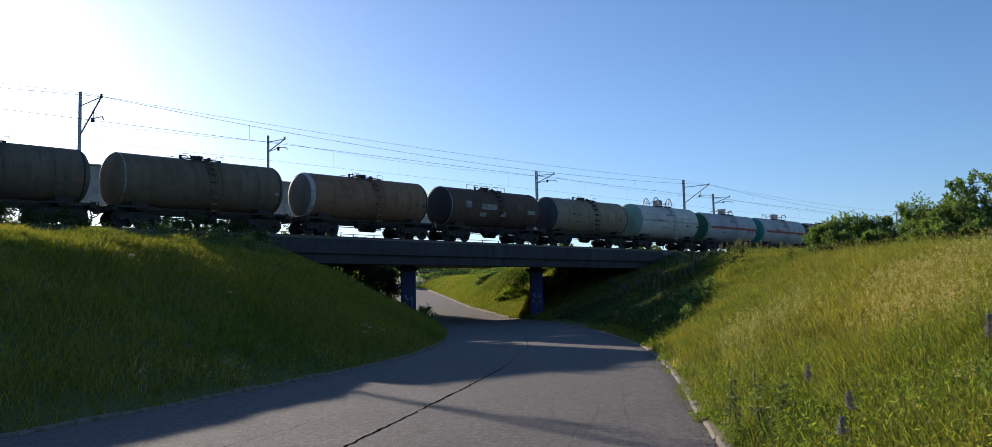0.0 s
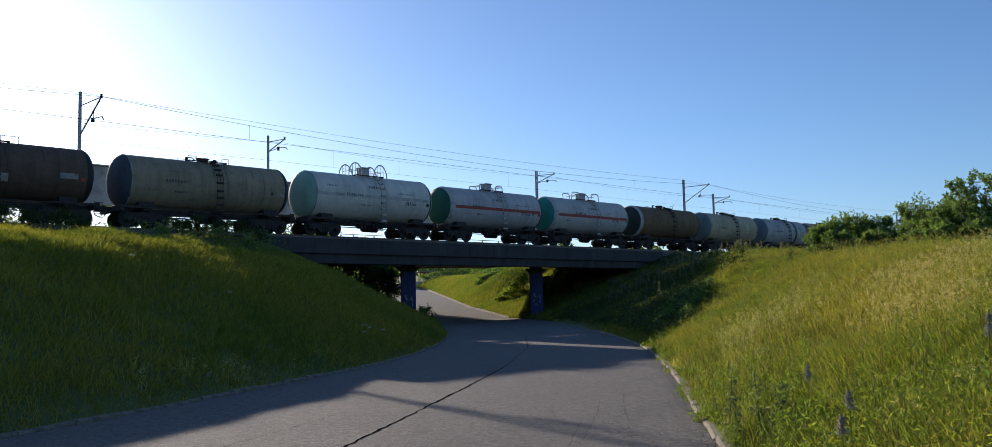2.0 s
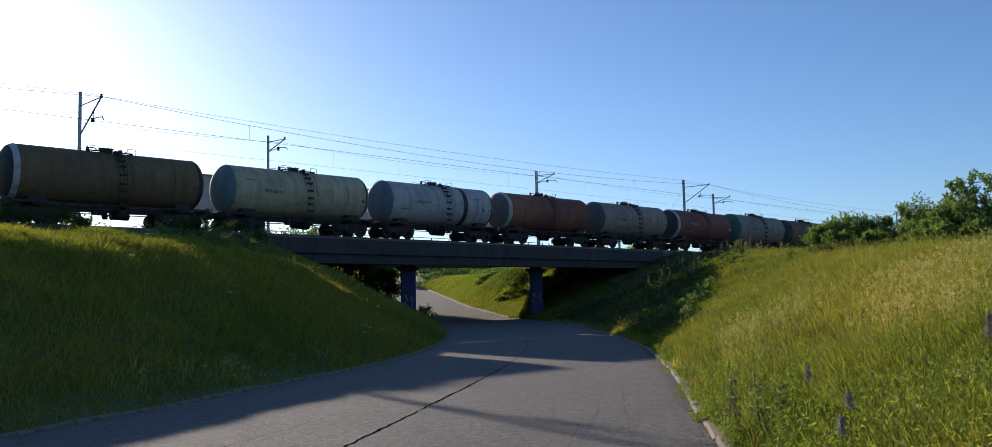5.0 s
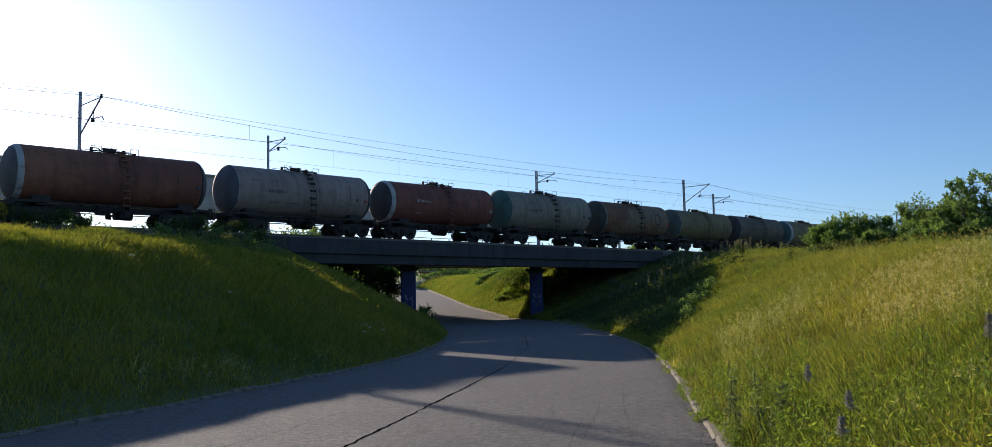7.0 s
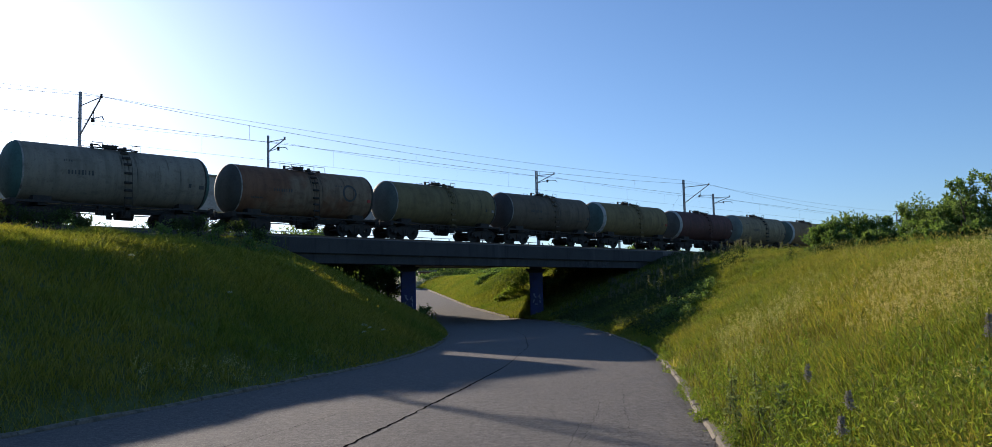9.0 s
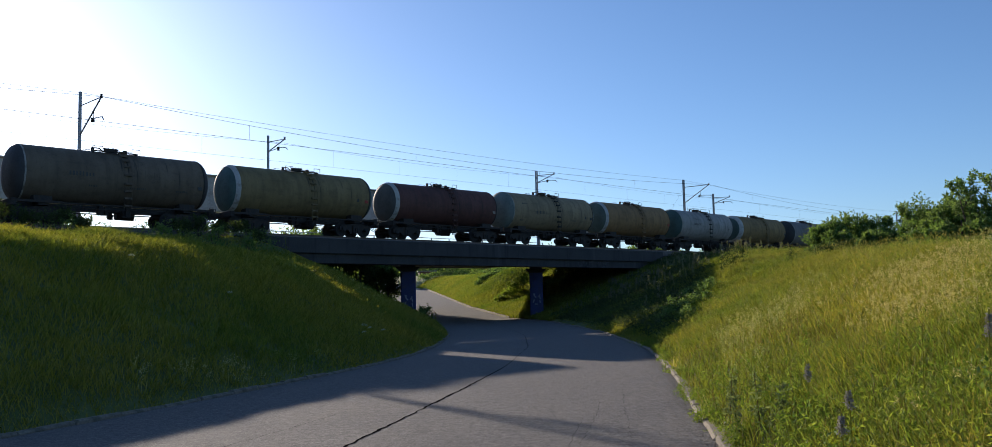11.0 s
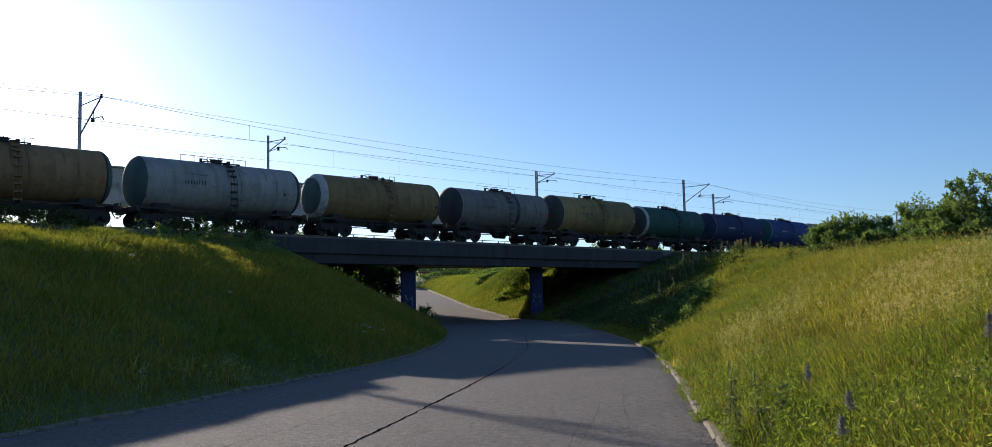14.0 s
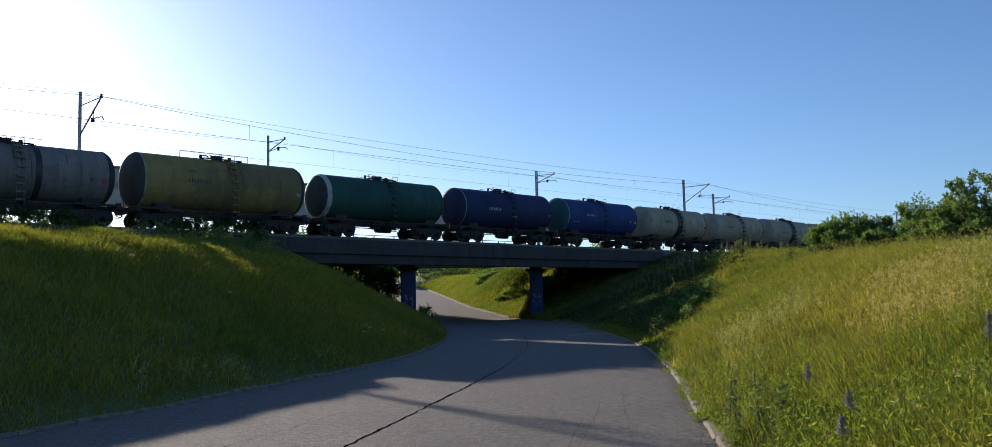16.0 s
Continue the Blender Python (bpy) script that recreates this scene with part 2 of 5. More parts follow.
gxs = steps((-3000, -600, 300), (-600, -100, 50), (-100, -30, 5), (-30, -13, 0.8), (-13, 18, 0.3), (18, 50, 0.8), (50, 120, 5), (120, 600, 40), (600, 3000, 300))
gys = steps((-1500, -100, 200), (-100, -20, 10), (-20, 4, 2), (4, 90, 0.5), (90, 160, 1.5), (160, 400, 20), (400, 4000, 300))
ground = tagged(new("ground", grid_mesh("ground", gxs, gys, land, M_SOIL)), "grassy soil of the banks, embankment and flat land", "ground", kind="structure")

# the road, with a gentle crossfall
rys = steps((-400, -60, 20), (-60, 0, 4), (0, 90, 0.5), (90, 200, 2), (200, 400, 10))
us = np.linspace(0, 1, 25)
gy = np.repeat(rys, len(us))
gu = np.tile(us, len(rys))
gx = edge_l(gy) - 0.02 + (edge_r(gy) - edge_l(gy) + 0.04) * gu
gz = road_z(gy) + 0.0 * gu
i = (np.arange(len(rys) - 1)[:, None] * len(us) + np.arange(len(us) - 1)).ravel()
road = tagged(new("road", quads("road", np.stack([gx, gy, gz], -1), np.stack([i, i + 1, i + len(us) + 1, i + len(us)], -1), M_ROAD)), "worn grey asphalt road with cracks, curving under the bridge", "road", kind="structure")

# ---- railway bridge ----


def track_obj(name, bm, material, label, category, kind="structure", smooth=None):
    ob = new(name, mesh_of(name, bm, material, smooth))
    ob.matrix_world = TRACK
    return tagged(ob, label, category, kind=kind)


bridge = empty("railway_bridge", TRACK)
tagged(bridge, "grey concrete railway bridge on two blue-painted piers over the road", "bridge", kind="structure")
S0, S1 = 27.0, 68.2
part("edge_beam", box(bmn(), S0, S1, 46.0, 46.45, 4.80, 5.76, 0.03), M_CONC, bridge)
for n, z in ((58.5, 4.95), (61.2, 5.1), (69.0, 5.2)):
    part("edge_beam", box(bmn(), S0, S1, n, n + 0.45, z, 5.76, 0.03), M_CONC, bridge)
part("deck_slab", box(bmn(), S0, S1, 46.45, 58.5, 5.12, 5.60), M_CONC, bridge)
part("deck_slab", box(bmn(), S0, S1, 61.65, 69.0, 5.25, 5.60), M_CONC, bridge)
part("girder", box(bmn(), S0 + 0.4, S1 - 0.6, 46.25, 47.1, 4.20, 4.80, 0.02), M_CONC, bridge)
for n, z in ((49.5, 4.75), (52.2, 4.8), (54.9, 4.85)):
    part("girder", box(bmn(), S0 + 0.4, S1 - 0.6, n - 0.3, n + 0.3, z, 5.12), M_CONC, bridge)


def pier(x, y, length):
    """A wall pier along the road, with a corbelled head."""
    p = new("pier")
    p.parent = bridge
    p.matrix_basis = TRACK.inverted() @ pose(x, y, 0, 0, 0, math.degrees(math.atan2(y, x)))
    w = 0.55
    bm = bmn()
    box(bm, 0, 1.3, -w, w, -0.6, 3.92, 0.08)
    box(bm, 1.3, length, -w + 0.02, w - 0.02, -0.6, 4.78, 0.02)
    me = mesh_of("pier", bm, M_PIER)
    p.data = None
    ob = part("pier_wall", bmesh_from(me), M_PIER, bridge, "blue-painted concrete pier with faded graffiti", p.matrix_basis)
    bm = bmn()
    v = [bm.verts.new(c) for c in ((-0.15, -w, 3.88), (-0.15, w, 3.88), (-0.15, w + 0.32, 4.2), (-0.15, -w - 0.32, 4.2), (1.6, -w, 3.88), (1.6, w, 3.88), (1.6, w + 0.32, 4.2), (1.6, -w - 0.32, 4.2))]
    for f in ((0, 1, 2, 3), (7, 6, 5, 4), (0, 4, 5, 1), (1, 5, 6, 2), (2, 6, 7, 3), (3, 7, 4, 0)):
        bm.faces.new([v[k] for k in f])
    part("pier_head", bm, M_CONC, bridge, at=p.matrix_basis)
    bpy.data.objects.remove(p)
    return ob


def bmesh_from(me):
    bm = bmesh.new()
    bm.from_mesh(me)
    bpy.data.meshes.remove(me)
    return bm


pier(-6.42, 63.6, 23)
pier(3.22, 73.4, 23)

M_SPRAY = speckled("faded_spray_paint", (0.16, 0.17, 0.22), (0.30, 0.31, 0.36), 3, 20, 0.8, 0.001)


SCRAWL = [(0.3 * math.cos(k * 1.9) , 1.7 + 0.45 * math.sin(k * 1.1), 0.3 * math.cos(k * 1.9 + 0.8), 1.7 + 0.45 * math.sin(k * 1.1 + 0.7)) for k in range(7)]


def graffiti(name, m, strokes, parent, r=0.05, paint_of=None):
    """Faded tags as plain strokes on a wall: (x0, z0, x1, z1) in its plane."""
    for x0, z0, x1, z1 in strokes:
        part(name, rod(bmn(), (x0, 0, z0), (x1, 0, z1), r, 4), paint_of or M_SPRAY, parent, at=m)


at = TRACK.inverted() @ pose(-6.42, 63.58, 0, 0, 0, math.degrees(math.atan2(63.6, -6.42)) - 90)
graffiti("graffiti", at @ pose(0, -0.02, 0), SCRAWL, bridge)
at = TRACK.inverted() @ pose(3.22, 73.38, 0, 0, 0, math.degrees(math.atan2(73.4, 3.22)) - 90)
graffiti("graffiti", at @ pose(0, -0.02, 0), SCRAWL, bridge)
M_CONC_PALE = speckled("washed_out_spray_paint", (0.075, 0.075, 0.085), (0.13, 0.13, 0.145), 2, 12, 0.9, 0.002)
for k in range(8):
    x0, lean = 56.3 + k * 0.52, 0.05 * math.sin(k * 2.1)
    graffiti("graffiti", pose(0, 46.215, 0), ((x0, 4.30, x0 + lean, 4.66), (x0, 4.30 + 0.36 * (k % 2), x0 + 0.32, 4.32 + 0.34 * (k % 2)), (x0 + 0.3, 4.34, x0 + 0.3 - lean, 4.50 + 0.14 * (k % 3))), bridge, 0.02, M_CONC_PALE)

bed = track_obj("track_bed", box(bmn(), -150, S0, 46.6, 66.5, 5.4, 5.85, 0.05), M_BALLAST, "grey crushed-stone ballast", "ballast")
box_bm = bmn()
box(box_bm, S0, S1, 46.6, 58.4, 5.60, 5.85, 0.05)
track_obj("track_bed", box_bm, M_BALLAST, "grey crushed-stone ballast on the bridge", "ballast")
box_bm = box(bmn(), S1, 420, 46.6, 66.5, 5.4, 5.85, 0.05)
track_obj("track_bed", box_bm, M_BALLAST, "grey crushed-stone ballast", "ballast")
for n in (N_NEAR, 56.2):
    tr = empty("railway_track", TRACK)
    tagged(tr, "steel rails of the broad-gauge line", "railway track", kind="structure")
    for o in (-0.76, 0.76):
        bm = bmn()
        box(bm, -150, 420, n + o - 0.036, n + o + 0.036, RAIL - 0.04, RAIL - 0.002, 0.008)
        box(bm, -150, 420, n + o - 0.009, n + o + 0.009, RAIL - 0.15, RAIL - 0.04)
        box(bm, -150, 420, n + o - 0.066, n + o + 0.066, RAIL - 0.17, RAIL - 0.15)
        part("rail", bm, M_RAIL, tr)
    bm = bmn()
    for s in np.arange(-60, 200, 0.6):
        box(bm, s - 0.12, s + 0.12, n - 1.35, n + 1.35, RAIL - 0.34, RAIL - 0.17)
    tagged(part("sleepers", bm, M_CONC, tr), kind="stuff")

# bare slopes under the bridge, their dirt made pale to brighten the deep shade
for side in (1, -1):
    ys_, us_ = np.linspace(50, 90, 60), np.linspace(0.2, 11.0, 30)
    yy, uu = np.meshgrid(ys_, us_)
    xx = edge_r(yy) + uu if side > 0 else edge_l(yy) - uu
    nn = -COS * xx + SIN * yy
    co = np.stack([xx, yy, land(xx, yy) + 0.03], -1).reshape(-1, 3)
    i = (np.arange(len(us_) - 1)[:, None] * len(ys_) + np.arange(len(ys_) - 1)).ravel()
    fc = np.stack([i, i + 1, i + len(ys_) + 1, i + len(ys_)], -1)
    mid = nn.ravel()[fc].mean(1)
    fc = fc[(mid > 46.2) & (mid < 69.0)]
    tagged(new("dirt_slope", quads("dirt_slope", co, fc, M_DIRT)), "bare dirt slope under the bridge, made pale to lift the shade", "dirt slope", kind="structure")

# ---- tank wagons ----


def paint(name, color, dirt=0.5, spill=0.15, patch=None):
    """Weathered tank paint: blotches, streaks running down, spilled oil about the filler."""
    m, nd, lk, b = mat(name, 0.5)
    tc = nd.new("ShaderNodeTexCoord")
    sep = nd.new("ShaderNodeSeparateXYZ")
    lk.new(tc.outputs["Object"], sep.inputs[0])
    big = noise_tex(nd, lk, 0.55, 6)
    fine = noise_tex(nd, lk, 9, 5)
    streak = noise_tex(nd, lk, 1.0, 6, stretch=(2.6, 0.8, 0.3))
    dark = tuple(c * 0.45 + 0.008 for c in color)
    lite = tuple(min(1, c * 1.18 + 0.01) for c in color)
    c = ramp(nd, lk, big, [(0.3, tuple(v * 0.8 for v in color)), (0.7, lite)])
    if patch:
        c = mix(nd, lk, ramp(nd, lk, noise_tex(nd, lk, 0.3, 7), [(0.48, (0, 0, 0)), (0.56, (1, 1, 1))]), c, patch)
    c = mix(nd, lk, ramp(nd, lk, streak, [(0.45, (0, 0, 0)), (0.8, (dirt, dirt, dirt))]), c, dark)
    c = mix(nd, lk, ramp(nd, lk, fine, [(0.55, (0, 0, 0)), (0.75, (dirt * 0.6,) * 3)]), c, (0.07, 0.05, 0.035))
    blot = noise_tex(nd, lk, 1.6, 8, stretch=(0.8, 1.0, 1.5), rough=0.7)
    c = mix(nd, lk, ramp(nd, lk, blot, [(0.52, (0, 0, 0)), (0.66, (dirt * 0.75,) * 3)]), c, tuple(v * 0.42 + 0.012 for v in color))
    runs = noise_tex(nd, lk, 1.0, 4, stretch=(3.2, 0.5, 0.16))
    where = noise_tex(nd, lk, 0.42, 3)
    hit = nd.new("ShaderNodeMath")
    hit.operation = "MULTIPLY"
    lk.new(ramp(nd, lk, runs, [(0.58, (0, 0, 0)), (0.66, (1, 1, 1))]), hit.inputs[0])
    lk.new(ramp(nd, lk, where, [(0.5, (0, 0, 0)), (0.62, (min(1, dirt * 1.3),) * 3)]), hit.inputs[1])
    c = mix(nd, lk, hit.outputs[0], c, (0.03, 0.026, 0.022))
    ab = nd.new("ShaderNodeMath")
    ab.operation = "ABSOLUTE"
    lk.new(sep.outputs[0], ab.inputs[0])
    ad = nd.new("ShaderNodeMath")
    ad.operation = "MULTIPLY_ADD"
    lk.new(streak, ad.inputs[0])
    ad.inputs[1].default_value = -1.5
    lk.new(ab.outputs[0], ad.inputs[2])
    near = ramp(nd, lk, ad.outputs[0], [(0.0, (spill,) * 3), (0.35, (0, 0, 0))])
    wet = nd.new("ShaderNodeMath")
    wet.operation = "MULTIPLY"
    lk.new(near, wet.inputs[0])
    lk.new(ramp(nd, lk, runs, [(0.42, (0, 0, 0)), (0.56, (1, 1, 1))]), wet.inputs[1])
    c = mix(nd, lk, wet.outputs[0], c, (0.02, 0.018, 0.015))
    lk.new(c, b.inputs["Base Color"])
    lk.new(ramp(nd, lk, fine, [(0.3, (0.58,) * 3), (0.7, (0.82,) * 3)]), b.inputs["Roughness"])
    b.inputs["Specular IOR Level"].default_value = 0.28
    bump(nd, lk, b, fine, 0.15, 0.01)
    return m


TANK_R, TANK_Z = 1.5, 2.68
HALF = 5.37          # half of the tank's length
STRAIGHT = 4.80


def dome_profile(x0, x1, r):
    """A dished tank end from the rim x0 to the crown x1."""
    out = []
    for i in range(9):
        a = math.pi / 2 * i / 8
        out.append((x0 + (x1 - x0) * math.sin(a) ** 1.0, r * max(0.0, math.cos(a)) ** 0.62))
    out[-1] = (x1, 0)
    return out


SHARED = {}


def shared(key, build, material, smooth=None):
    """One mesh for all the alike parts of the train."""
    if key not in SHARED:
        SHARED[key] = mesh_of(key.split("|")[0], build(), material, smooth)
    return SHARED[key]


def piece(key, build, material, parent, at=None, smooth=None, label=""):
    ob = new(key.split("|")[0], shared(key, build, material, smooth))
    ob.parent = parent
    if at is not None:
        ob.matrix_basis = at
    return tagged(ob, label)


def b_wheelset():
    bm = bmn()
    for y in (-0.76, 0.76):
        lathe_y(bm, y, [(0.07, 0.10), (0.07, 0.20), (0.045, 0.24), (0.045, 0.40), (0.065, 0.42), (0.065, 0.475), (-0.05, 0.485), (-0.065, 0.50), (-0.075, 0.49), (-0.065, 0.40), (-0.04, 0.38), (-0.04, 0.22), (-0.07, 0.2), (-0.07, 0.10)], y > 0)
    rod(bm, (0, -1.02, 0), (0, 1.02, 0), 0.08, 8)
    return bm


def lathe_y(bm, y0, profile, outward, sides=24):
    sg = 1 if outward else -1
    rings = [[bm.verts.new((r * math.cos(2 * math.pi * i / sides), y0 + sg * y, r * math.sin(2 * math.pi * i / sides))) for i in range(sides)] for y, r in profile]
    for p, q in zip(rings, rings[1:]):
        for i in range(sides):
            bm.faces.new((p[i], p[(i + 1) % sides], q[(i + 1) % sides], q[i]))


def b_sideframe():
    """Cast side frame of a two-axle bogie, with its spring window and axle boxes."""
    bm = bmn()
    outline = [(-1.25, 0.62), (-1.22, 0.40), (-1.05, 0.34), (-0.70, 0.46), (-0.56, 0.40), (-0.40, 0.19), (0.40, 0.19), (0.56, 0.40), (0.70, 0.46), (1.05, 0.34), (1.22, 0.40), (1.25, 0.62), (1.05, 0.76), (0.6, 0.78), (0.4, 0.86), (-0.4, 0.86), (-0.6, 0.78), (-1.05, 0.76)]
    a = [bm.verts.new((x, -0.07, z)) for x, z in outline]
    c = [bm.verts.new((x, 0.07, z)) for x, z in outline]
    bm.faces.new(a)
    bm.faces.new(c[::-1])
    for i in range(len(a)):
        j = (i + 1) % len(a)
        bm.faces.new((a[j], a[i], c[i], c[j]))
    for x in (-0.925, 0.925):
        rod(bm, (x, -0.16, 0.475), (x, 0.1, 0.475), 0.15, 12)
    for x in (-0.17, 0, 0.17):
        rod(bm, (x, -0.12, 0.22), (x, -0.12, 0.58), 0.08, 8)
    return bm


def b_bolster():
    bm = box(bmn(), -0.22, 0.22, -1.15, 1.15, 0.46, 0.76, 0.03)
    rod(bm, (0, 0, 0.76), (0, 0, 0.92), 0.2, 12)
    for x in (-0.55, 0.55):
        box(bm, x - 0.05, x + 0.05, -0.9, 0.9, 0.42, 0.52)
    return bm


def b_underframe():
    bm = bmn()
    box(bm, -5.45, 5.45, -0.30, -0.16, 0.82, 1.13)
    box(bm, -5.45, 5.45, 0.16, 0.30, 0.82, 1.13)
    for x in (-5.35, 5.35):
        box(bm, x - 0.12, x + 0.12, -1.45, 1.45, 0.85, 1.20, 0.02)
    for x in (-3.9, 3.9):
        box(bm, x - 0.25, x + 0.25, -1.35, 1.35, 0.92, 1.12)
        for y in (-0.95, 0.95):
            box(bm, x - 0.45, x + 0.45, y - 0.3, y + 0.3, 1.10, 1.42)
    for sg in (-1, 1):
        box(bm, 3.0 * sg if sg > 0 else -5.45, 5.45 if sg > 0 else -3.0, -1.46, -1.36, 1.03, 1.15)
        box(bm, 3.0 * sg if sg > 0 else -5.45, 5.45 if sg > 0 else -3.0, 1.36, 1.46, 1.03, 1.15)
    for x in (-0.7, 0.7):
        box(bm, x - 0.1, x + 0.1, -0.6, 0.6, 0.95, 1.2)
    return bm


def b_brake():
    bm = bmn()
    rod(bm, (-0.9, -0.55, 0.78), (-0.3, -0.55, 0.78), 0.19, 12)
    rod(bm, (0.5, 0.5, 0.72), (1.5, 0.5, 0.72), 0.24, 12)
    rod(bm, (-3.0, -0.5, 0.66), (3.0, -0.5, 0.66), 0.03, 6)
    box(bm, 0.35, 0.75, -0.75, -0.45, 0.6, 0.9, 0.02)
    rod(bm, (0, 0, 0.72), (0, 0, 1.1), 0.12, 10)
    rnd = random.Random(31)
    for _ in range(16):
        x, y = rnd.uniform(-2.7, 2.7), rnd.choice((-1.25, -0.8, -0.2, 0.4))
        z, d = rnd.uniform(0.52, 0.86), rnd.uniform(0.04, 0.15)
        box(bm, x - d, x + d, y - 0.05, y + 0.05, z, 1.02, 0.01)
    pipe(bm, [(-2.8, -1.3, 0.92), (-1.1, -1.3, 0.84), (0.9, -1.3, 0.88), (2.8, -1.3, 0.92)], 0.03, 6)
    return bm


def b_fender():
    """Slim side sill between the bolsters, with hand grips and a step."""
    bm = box(bmn(), -3.0, 3.0, -1.46, -1.40, 1.02, 1.10, 0.01)
    box(bm, -3.0, 3.0, 1.40, 1.46, 1.02, 1.10, 0.01)
    for x in (-2.6, 0.15, 0.55, 2.6):
        rod(bm, (x, -1.43, 0.45 if 0 < x < 1 else 0.8), (x, -1.43, 1.05), 0.018, 5)
    box(bm, 0.12, 0.58, -1.50, -1.36, 0.43, 0.46)
    return bm


def b_coupler():
    bm = box(bmn(), 5.4, 5.78, -0.12, 0.12, 0.92, 1.16, 0.02)
    box(bm, 5.75, 6.01, -0.22, 0.2, 0.86, 1.22, 0.04)
    pipe(bm, [(5.5, -0.35, 0.9), (5.65, -0.36, 0.62), (5.85, -0.34, 0.55), (6.0, -0.3, 0.62)], 0.025)
    return bm


def b_ladder(x, y, z0, z1, w=0.4):
    bm = bmn()
    for o in (-w / 2, w / 2):
        rod(bm, (x + o, y, z0), (x + o, y, z1), 0.022, 5)
    for k in range(int((z1 - z0) / 0.3) + 1):
        rod(bm, (x - w / 2, y, z0 + 0.1 + k * 0.3), (x + w / 2, y, z0 + 0.1 + k * 0.3), 0.014, 5)
    return bm


def b_side_ladder(x):
    """Ladder that follows the tank's flank up to the filler."""
    bm = bmn()
    prof = [(-1.62, 0.9), (-1.62, 2.5)] + [(-1.62 * math.cos(a), TANK_Z + 1.62 * math.sin(a)) for a in (0.25, 0.5, 0.75, 1.0, 1.25)]
    for o in (-0.2, 0.2):
        pipe(bm, [(x + o, y, z) for y, z in prof], 0.012, 5)
    for (y0, z0), (y1, z1) in zip(prof, prof[1:]):
        k = max(1, round(math.hypot(y1 - y0, z1 - z0) / 0.42))
        for j in range(k):
            t = (j + 0.5) / k
            y, z = y0 + (y1 - y0) * t, z0 + (z1 - z0) * t
            box(bm, x - 0.19, x + 0.19, y - 0.02, y + 0.14, z - 0.055, z + 0.055, 0.01)
    return bm


def b_valve():
    """Drain valve and bottom fittings under the middle of the tank."""
    bm = bmn()
    rod(bm, (0, 0, 0.55), (0, 0, 1.2), 0.11, 12)
    rod(bm, (0, -0.3, 0.62), (0, 0.3, 0.62), 0.09, 10)
    rod(bm, (0, 0, 0.45), (0, 0, 0.55), 0.16, 12)
    return bm


def b_hatch():
    """Filler dome with lid, bolts and a safety valve."""
    bm = bmn()
    z = TANK_Z + TANK_R
    rod(bm, (0, 0, z - 0.1), (0, 0, z + 0.16), 0.33, 16)
    rod(bm, (0, 0, z + 0.16), (0, 0, z + 0.21), 0.37, 16)
    rod(bm, (-0.95, 0.1, z - 0.1), (-0.95, 0.1, z + 0.26), 0.09, 8)
    rod(bm, (0.75, -0.1, z - 0.1), (0.75, -0.1, z + 0.2), 0.11, 8)
    box(bm, -0.45, 0.45, -0.03, 0.03, z + 0.21, z + 0.26)
    for k in range(8):
        a = math.pi * k / 4
        rod(bm, (0.31 * math.cos(a), 0.31 * math.sin(a), z + 0.12), (0.31 * math.cos(a), 0.31 * math.sin(a), z + 0.25), 0.03, 5)
    pipe(bm, [(-0.95, 0.1, z + 0.24), (-0.6, 0.1, z + 0.24), (-0.45, 0.05, z + 0.1)], 0.03, 6)
    return bm


def b_platform(rail):
    """Walkway about the filler, with low handrails."""
    bm = bmn()
    z = TANK_Z + TANK_R
    for y in (-0.75, 0.55):
        box(bm, -1.2, 1.2, y, y + 0.2, z - 0.06, z - 0.02)
    for x in (-1.2, 1.16):
        box(bm, x, x + 0.04, -0.75, 0.75, z - 0.1, z - 0.02)
    if rail == 1:
        for x in (-1.25, -0.7, 0.9, 1.35):
            for y in (-0.7, 0.7):
                rod(bm, (x, y, z - 0.2), (x, y, z + 0.21), 0.016, 5)
        for y in (-0.7, 0.7):
            rod(bm, (-1.25, y, z + 0.21), (-0.7, y, z + 0.21), 0.016, 5)
            rod(bm, (0.9, y, z + 0.21), (1.35, y, z + 0.21), 0.016, 5)
        rod(bm, (-0.7, -0.7, z + 0.02), (0.9, -0.7, z + 0.02), 0.016, 5)
    if rail == 2:
        for x in np.linspace(-2.6, 1.6, 6):
            rod(bm, (x, -0.7, z - 0.2), (x, -0.7, z + 0.24), 0.015, 5)
        rod(bm, (-2.6, -0.7, z + 0.24), (1.6, -0.7, z + 0.24), 0.017, 5)
    return bm


def b_hoops(style, sg):
    """Handrail hoops beside the valve box of a gas wagon."""
    bm = bmn()
    z = TANK_Z + TANK_R
    for y in (-0.55, 0.55):
        if style == 1:
            pts = [(sg * (0.48 + 0.58 - 0.58 * math.cos(a)), y, z - 0.1 + 0.88 * math.sin(a)) for a in np.linspace(0, math.pi, 11)]
        elif style == 2:
            pts = [(sg * 0.55, y, z - 0.1), (sg * 0.55, y, z + 0.30), (sg * 0.62, y, z + 0.36), (sg * 1.2, y, z + 0.36), (sg * 1.27, y, z + 0.30), (sg * 1.27, y, z - 0.15)]
        else:
            pts = [(sg * 0.75, y, z - 0.15), (sg * 0.85, y, z + 0.46), (sg * 1.0, y, z + 0.56), (sg * 1.6, y, z + 0.56), (sg * 1.78, y, z + 0.44), (sg * 1.9, y, z - 0.15)]
        pipe(bm, pts, 0.04, 6)
        if style == 1:
            for k in (0.8, 1.06, 1.32):
                rod(bm, (sg * k, y, z - 0.1), (sg * k, y, z + 0.74), 0.018, 5)
    for k in (0.9, 1.3):
        rod(bm, (sg * k, -0.55, z + 0.3), (sg * k, 0.55, z + 0.3), 0.02, 5)
    return bm


